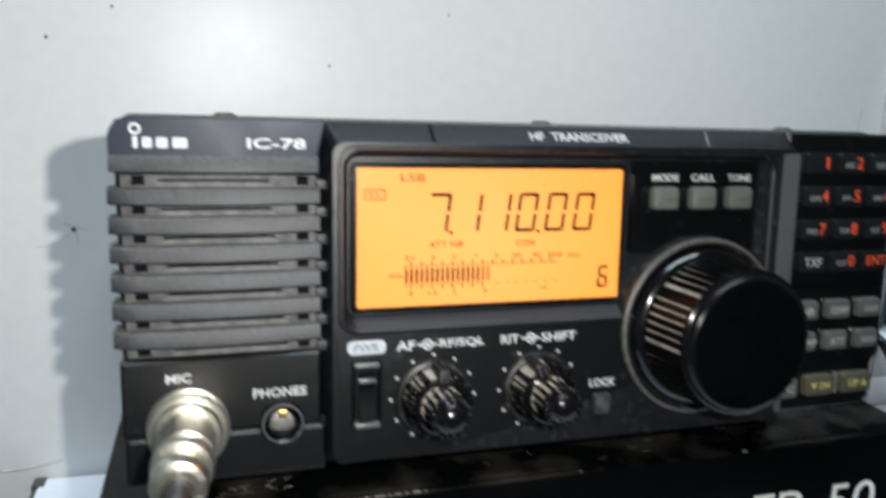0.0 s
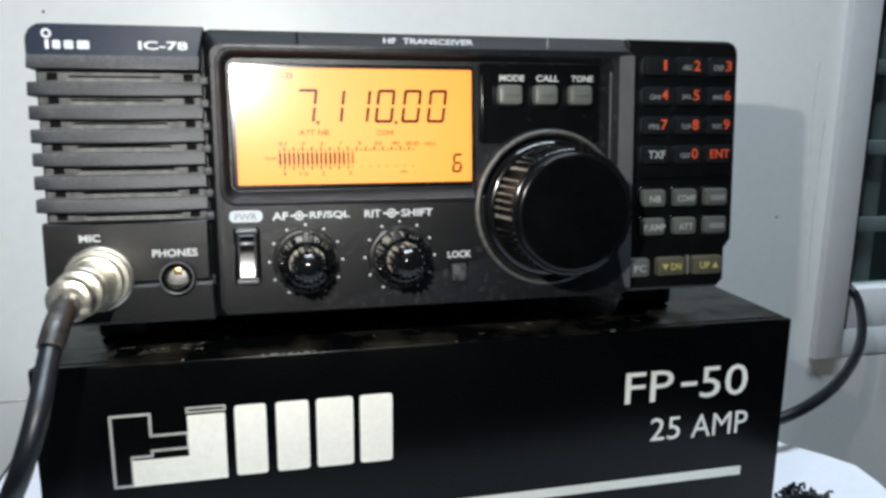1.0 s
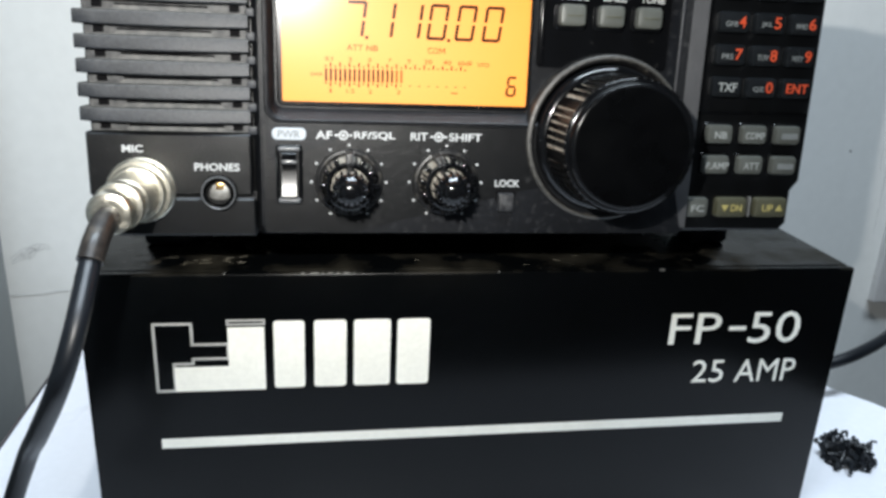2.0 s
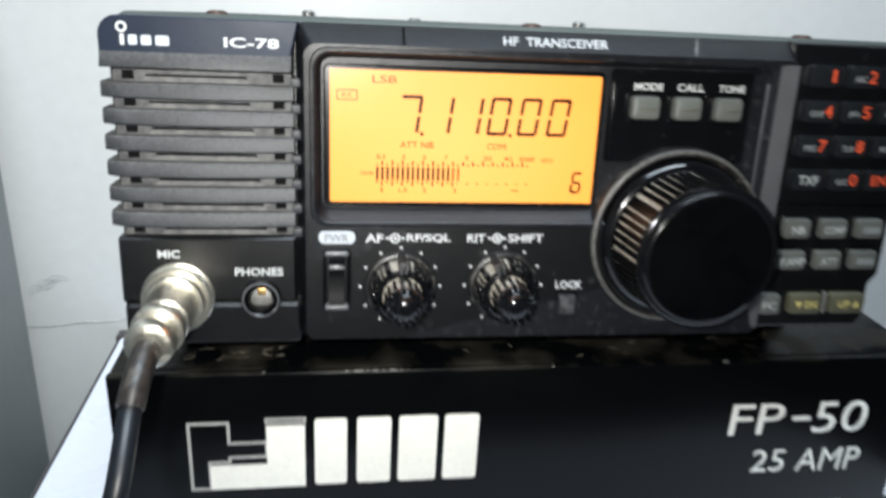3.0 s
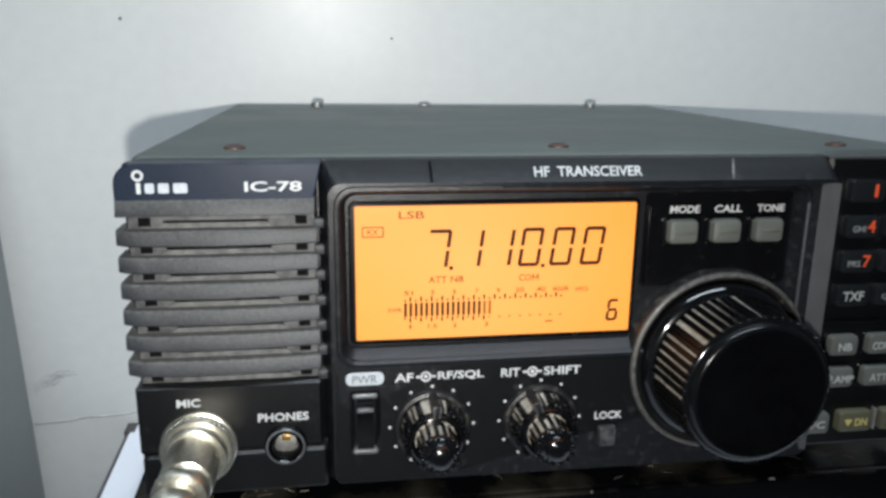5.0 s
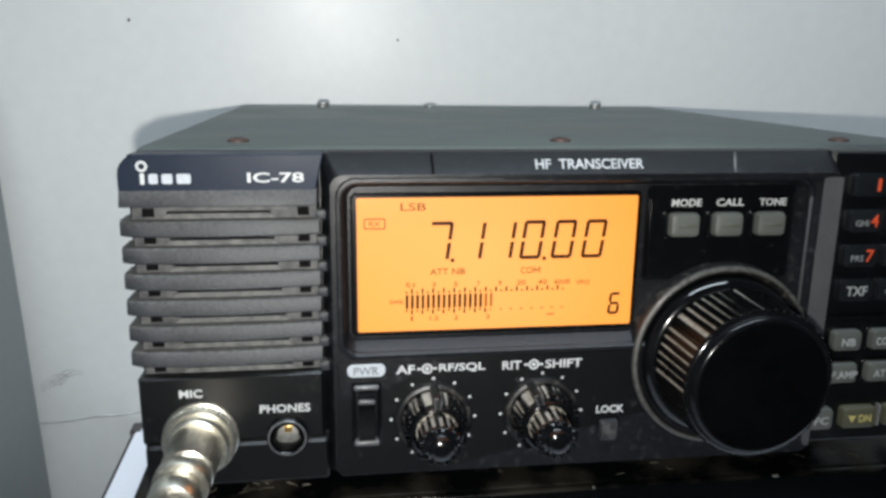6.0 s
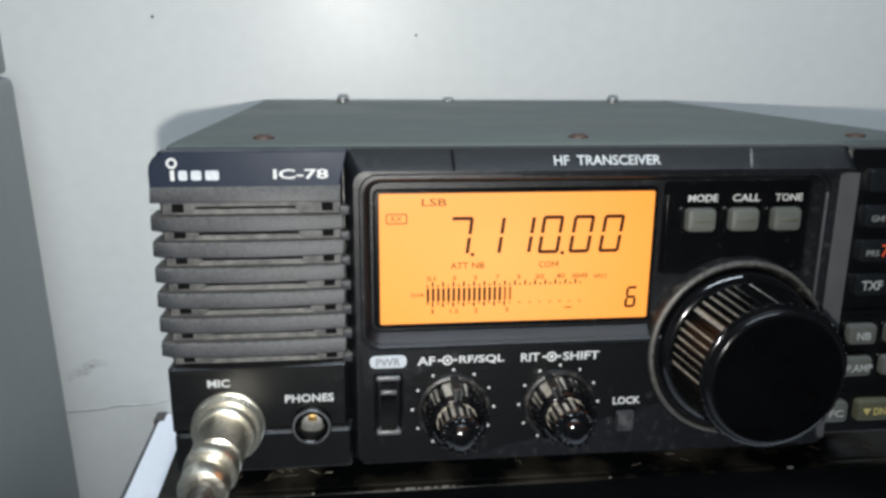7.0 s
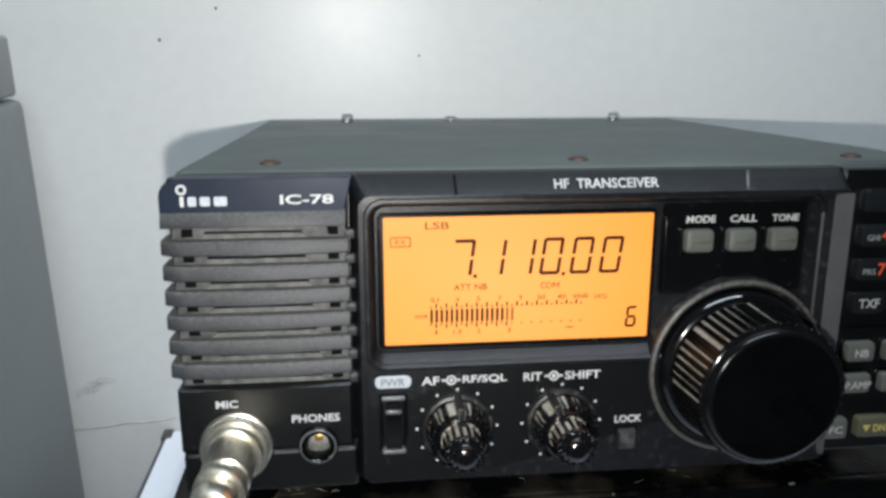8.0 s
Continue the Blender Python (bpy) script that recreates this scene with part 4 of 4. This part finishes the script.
# key pad
pad_pts = [(7.3, 0.70), (7.6, 0.50), (11.3, 0.50), (11.58, 0.78), (11.58, 1.95), (11.85, 2.3), (11.85, 9.05), (11.80, 9.25), (11.68, 9.40), (11.5, 9.48), (11.3, 9.5), (7.45, 9.5), (7.45, 2.1), (7.3, 1.9)]
part("key_panel", slab(pad_pts, 0.9, 0.10, 0.1), M_PLASTIC, radio, "black keypad panel")
part("key_divider", box(7.75, 11.7, 0.03, 0.12, 4.55, 4.66, 0.03), M_GLOSS, radio)
PAD = (("", "1"), ("ABC", "2"), ("DEF", "3"), ("GHI", "4"), ("JKL", "5"), ("MNO", "6"), ("PRS", "7"), ("TUV", "8"), ("WXY", "9"), ("TXF", ""), ("QZ", "0"), ("", "ENT"))
for n, (small, big) in enumerate(PAD):
    x, z = 8.00 + 1.245 * (n % 3), 8.22 - 1.035 * (n // 3)
    k = key("pad_key", x, x + 1.06, z, z + 0.68, 0.1, -0.18, M_DARK_KEY, radio, "small dark key with printed figure")
    if big == "ENT":
        lettering(big, x + 0.16, x + 0.94, z + 0.2, z + 0.5, -0.18, M_RED_INK, k, 0.012)
    elif big:
        lettering(big, x + (0.72 if big == "1" else 0.66), x + 0.66 + (0.16 if big == "1" else 0.24), z + 0.18, z + 0.54, -0.18, M_RED_INK, k, 0.012)
    if small == "TXF":
        lettering(small, x + 0.2, x + 0.86, z + 0.2, z + 0.48, -0.18, M_KEY_INK, k, 0.02)
    elif small:
        lettering(small, x + 0.2, x + 0.60, z + 0.2, z + 0.38, -0.18, M_GREY_INK, k, 0.02)
for n, word in enumerate(("NB", "COMP", None, "P.AMP", "ATT", None)):
    x, z = 7.98 + 1.245 * (n % 3), 3.55 - 1.03 * (n // 3)
    k = key("pad_key", x + 0.06, x + 0.97, z + 0.03, z + 0.66, 0.1, -0.2, M_GREY_KEY, radio, "small grey key")
    part("key_frame", slab(rounded(x - 0.01, x + 1.04, z - 0.04, z + 0.73, 0.14), 0.12, 0.05, 0.03), M_GLOSS, radio)
    if word:
        w = 0.18 + 0.13 * len(word)
        lettering(word, x + 0.53 - w / 2, x + 0.53 + w / 2, z + 0.2, z + 0.44, -0.2, M_KEY_INK, k, 0.02)
    else:
        part("print_bar", slab(rounded(x + 0.25, x + 0.85, z + 0.22, z + 0.42, 0.04), -0.19, -0.212), M_GREY_INK, k, smooth=False)
for x0, x1, word, mat, ink in ((7.52, 8.38, "FC", M_GREY_KEY, M_KEY_INK), (8.7, 9.82, "DN", M_GREEN_KEY, M_YELLOW_INK), (10.12, 11.34, "UP", M_GREEN_KEY, M_YELLOW_INK)):
    k = key("pad_key", x0, x1, 1.04, 1.72, 0.1, -0.2, mat, radio, "olive grey key with yellow print" if ink is M_YELLOW_INK else "small grey key")
    m = (x0 + x1) / 2
    if word == "FC":
        lettering(word, m - 0.2, m + 0.26, 1.24, 1.48, -0.2, ink, k, 0.02)
    else:
        s = -1 if word == "DN" else 1
        lettering(word, m - 0.2 - 0.15 * s, m + 0.2 - 0.15 * s, 1.26, 1.5, -0.2, ink, k, 0.02)
        q = m + 0.28 * s
        part("arrow", slab([(q - 0.13, 1.38 - 0.1 * s), (q + 0.13, 1.38 - 0.1 * s), (q, 1.38 + 0.12 * s)], -0.19, -0.212), ink, k, smooth=False)
part("key_gap", box(9.93, 9.99, -0.1, 0.1, 1.05, 1.75, 0.02), M_SCREW, radio)

prop_up(radio, 0, 12, -1.2)

# ---- microphone plug and its cable ----
plug = thing("microphone_plug", -10.25, -1.5, 0.8, "tarnished nickel microphone plug with black cable", "plug")
PX, PZ = -10.22, 1.86
part("socket", lathe([(1.00, 0.1), (1.00, -0.08), (0.94, -0.12)], PX, PZ, -0.12, 40), M_NICKEL, plug)
nut = part("coupling_nut", lathe([(0.92, 0), (0.955, -0.05), (0.955, -0.30), (0.93, -0.35), (0.82, -0.36), (0.81, -0.58), (0.77, -0.63), (0.66, -0.64)], PX, PZ, -0.2, 40), M_NICKEL, plug, "ribbed nickel coupling nut")
for i in range(44):
    a = 2 * math.pi * i / 44
    bm = box(0.93, 0.972, -0.49, -0.26, -0.045, 0.045, 0.015, 1)
    m = Matrix.Rotation(-a, 4, "Y")
    for v in bm.verts:
        v.co = m @ v.co + Vector((PX, 0, PZ))
    part("nut_rib", bm, M_NICKEL, nut)
part("barrel", lathe([(0.70, -0.6), (0.665, -1.96), (0.60, -2.00), (0.60, -2.06), (0.58, -2.08)], PX - 0.02, PZ + 0.01, -0.2, 36), M_NICKEL, plug)
part("clamp_ring", lathe([(0.56, -2.04), (0.655, -2.08), (0.68, -2.14), (0.68, -2.40), (0.65, -2.46), (0.52, -2.49), (0.51, -2.72)], PX - 0.06, PZ - 0.03, -0.2, 36), M_NICKEL, plug)
part("clamp_end", lathe([(0.50, -2.68), (0.59, -2.72), (0.61, -2.78), (0.61, -3.14), (0.56, -3.26), (0.44, -3.31), (0.38, -3.31)], PX - 0.10, PZ - 0.07, -0.2, 36), M_NICKEL, plug)
part("boot", tube([(PX - 0.10, -3.36, PZ - 0.10), (PX - 0.14, -3.85, PZ - 0.24), (PX - 0.20, -4.35, PZ - 0.55), (PX - 0.27, -4.75, PZ - 1.0)], 0.33, 16, 8), M_BOOT, plug, "worn taped cable boot")
run = [(-10.55, -6.0, 0.1), (-10.95, -6.4, -1.2), (-11.9, -5.6, -3.0), (-12.8, -4.2, -4.5), (-13.6, -4.0, -6.5), (-14.2, -5.0, -9.0), (-14.8, -7.5, -11.4), (-15.4, -11.0, -12.1), (-15.8, -14.4, -12.2), (-16.0, -15.2, -16.0), (-16.0, -15.4, -26.0)]
part("cable", tube([(PX - 0.20, -4.35, PZ - 0.55), (PX - 0.28, -4.8, PZ - 1.1)] + [unlean(*p) for p in run], 0.27, 16, 10), M_RUBBER, plug, "thick black rubber cable")
prop_up(plug, -10.25, -1.5, 0.8)

# ---- cable at the window, and a black tangle on the table ----
lead = tagged(part("window_cable", tube([(40.2, 29.0, -6.9), (40.15, 26.3, -7.3), (40.2, 24.6, -8.2), (36.4, 19.7, -9.1), (32.0, 15.5, -9.6), (26.0, 11.0, -9.6), (21.5, 10.0, -10.4), (18.0, 13.0, -11.9), (16.4, 19.0, -12.07), (16.4, 23.0, -12.07)], 0.33, 14, 10), M_RUBBER), "black cable running in through the window gap", "cable")
tangle = thing("wire_tangle", 20.2, 4.7, -12.4, "tangled clump of thin black wire on the table", "wire")
wr = random.Random(9)
for k in range(110):
    a, r = wr.uniform(0, 6.28), 1.25 * math.sqrt(wr.random())
    x, y, z = 20.2 + r * math.cos(a), 4.7 + r * math.sin(a), -12.3 + wr.uniform(0, 0.62) * (1.2 - 0.6 * r)
    pts = [(x, y, z)]
    for i in range(4):
        x, y, z = x + wr.uniform(-0.3, 0.3), y + wr.uniform(-0.3, 0.3), max(-12.32, z + wr.uniform(-0.32, 0.26))
        pts.append((x, y, z))
    part("wire", tube(pts, 0.07, 6, 4), M_RUBBER, tangle)
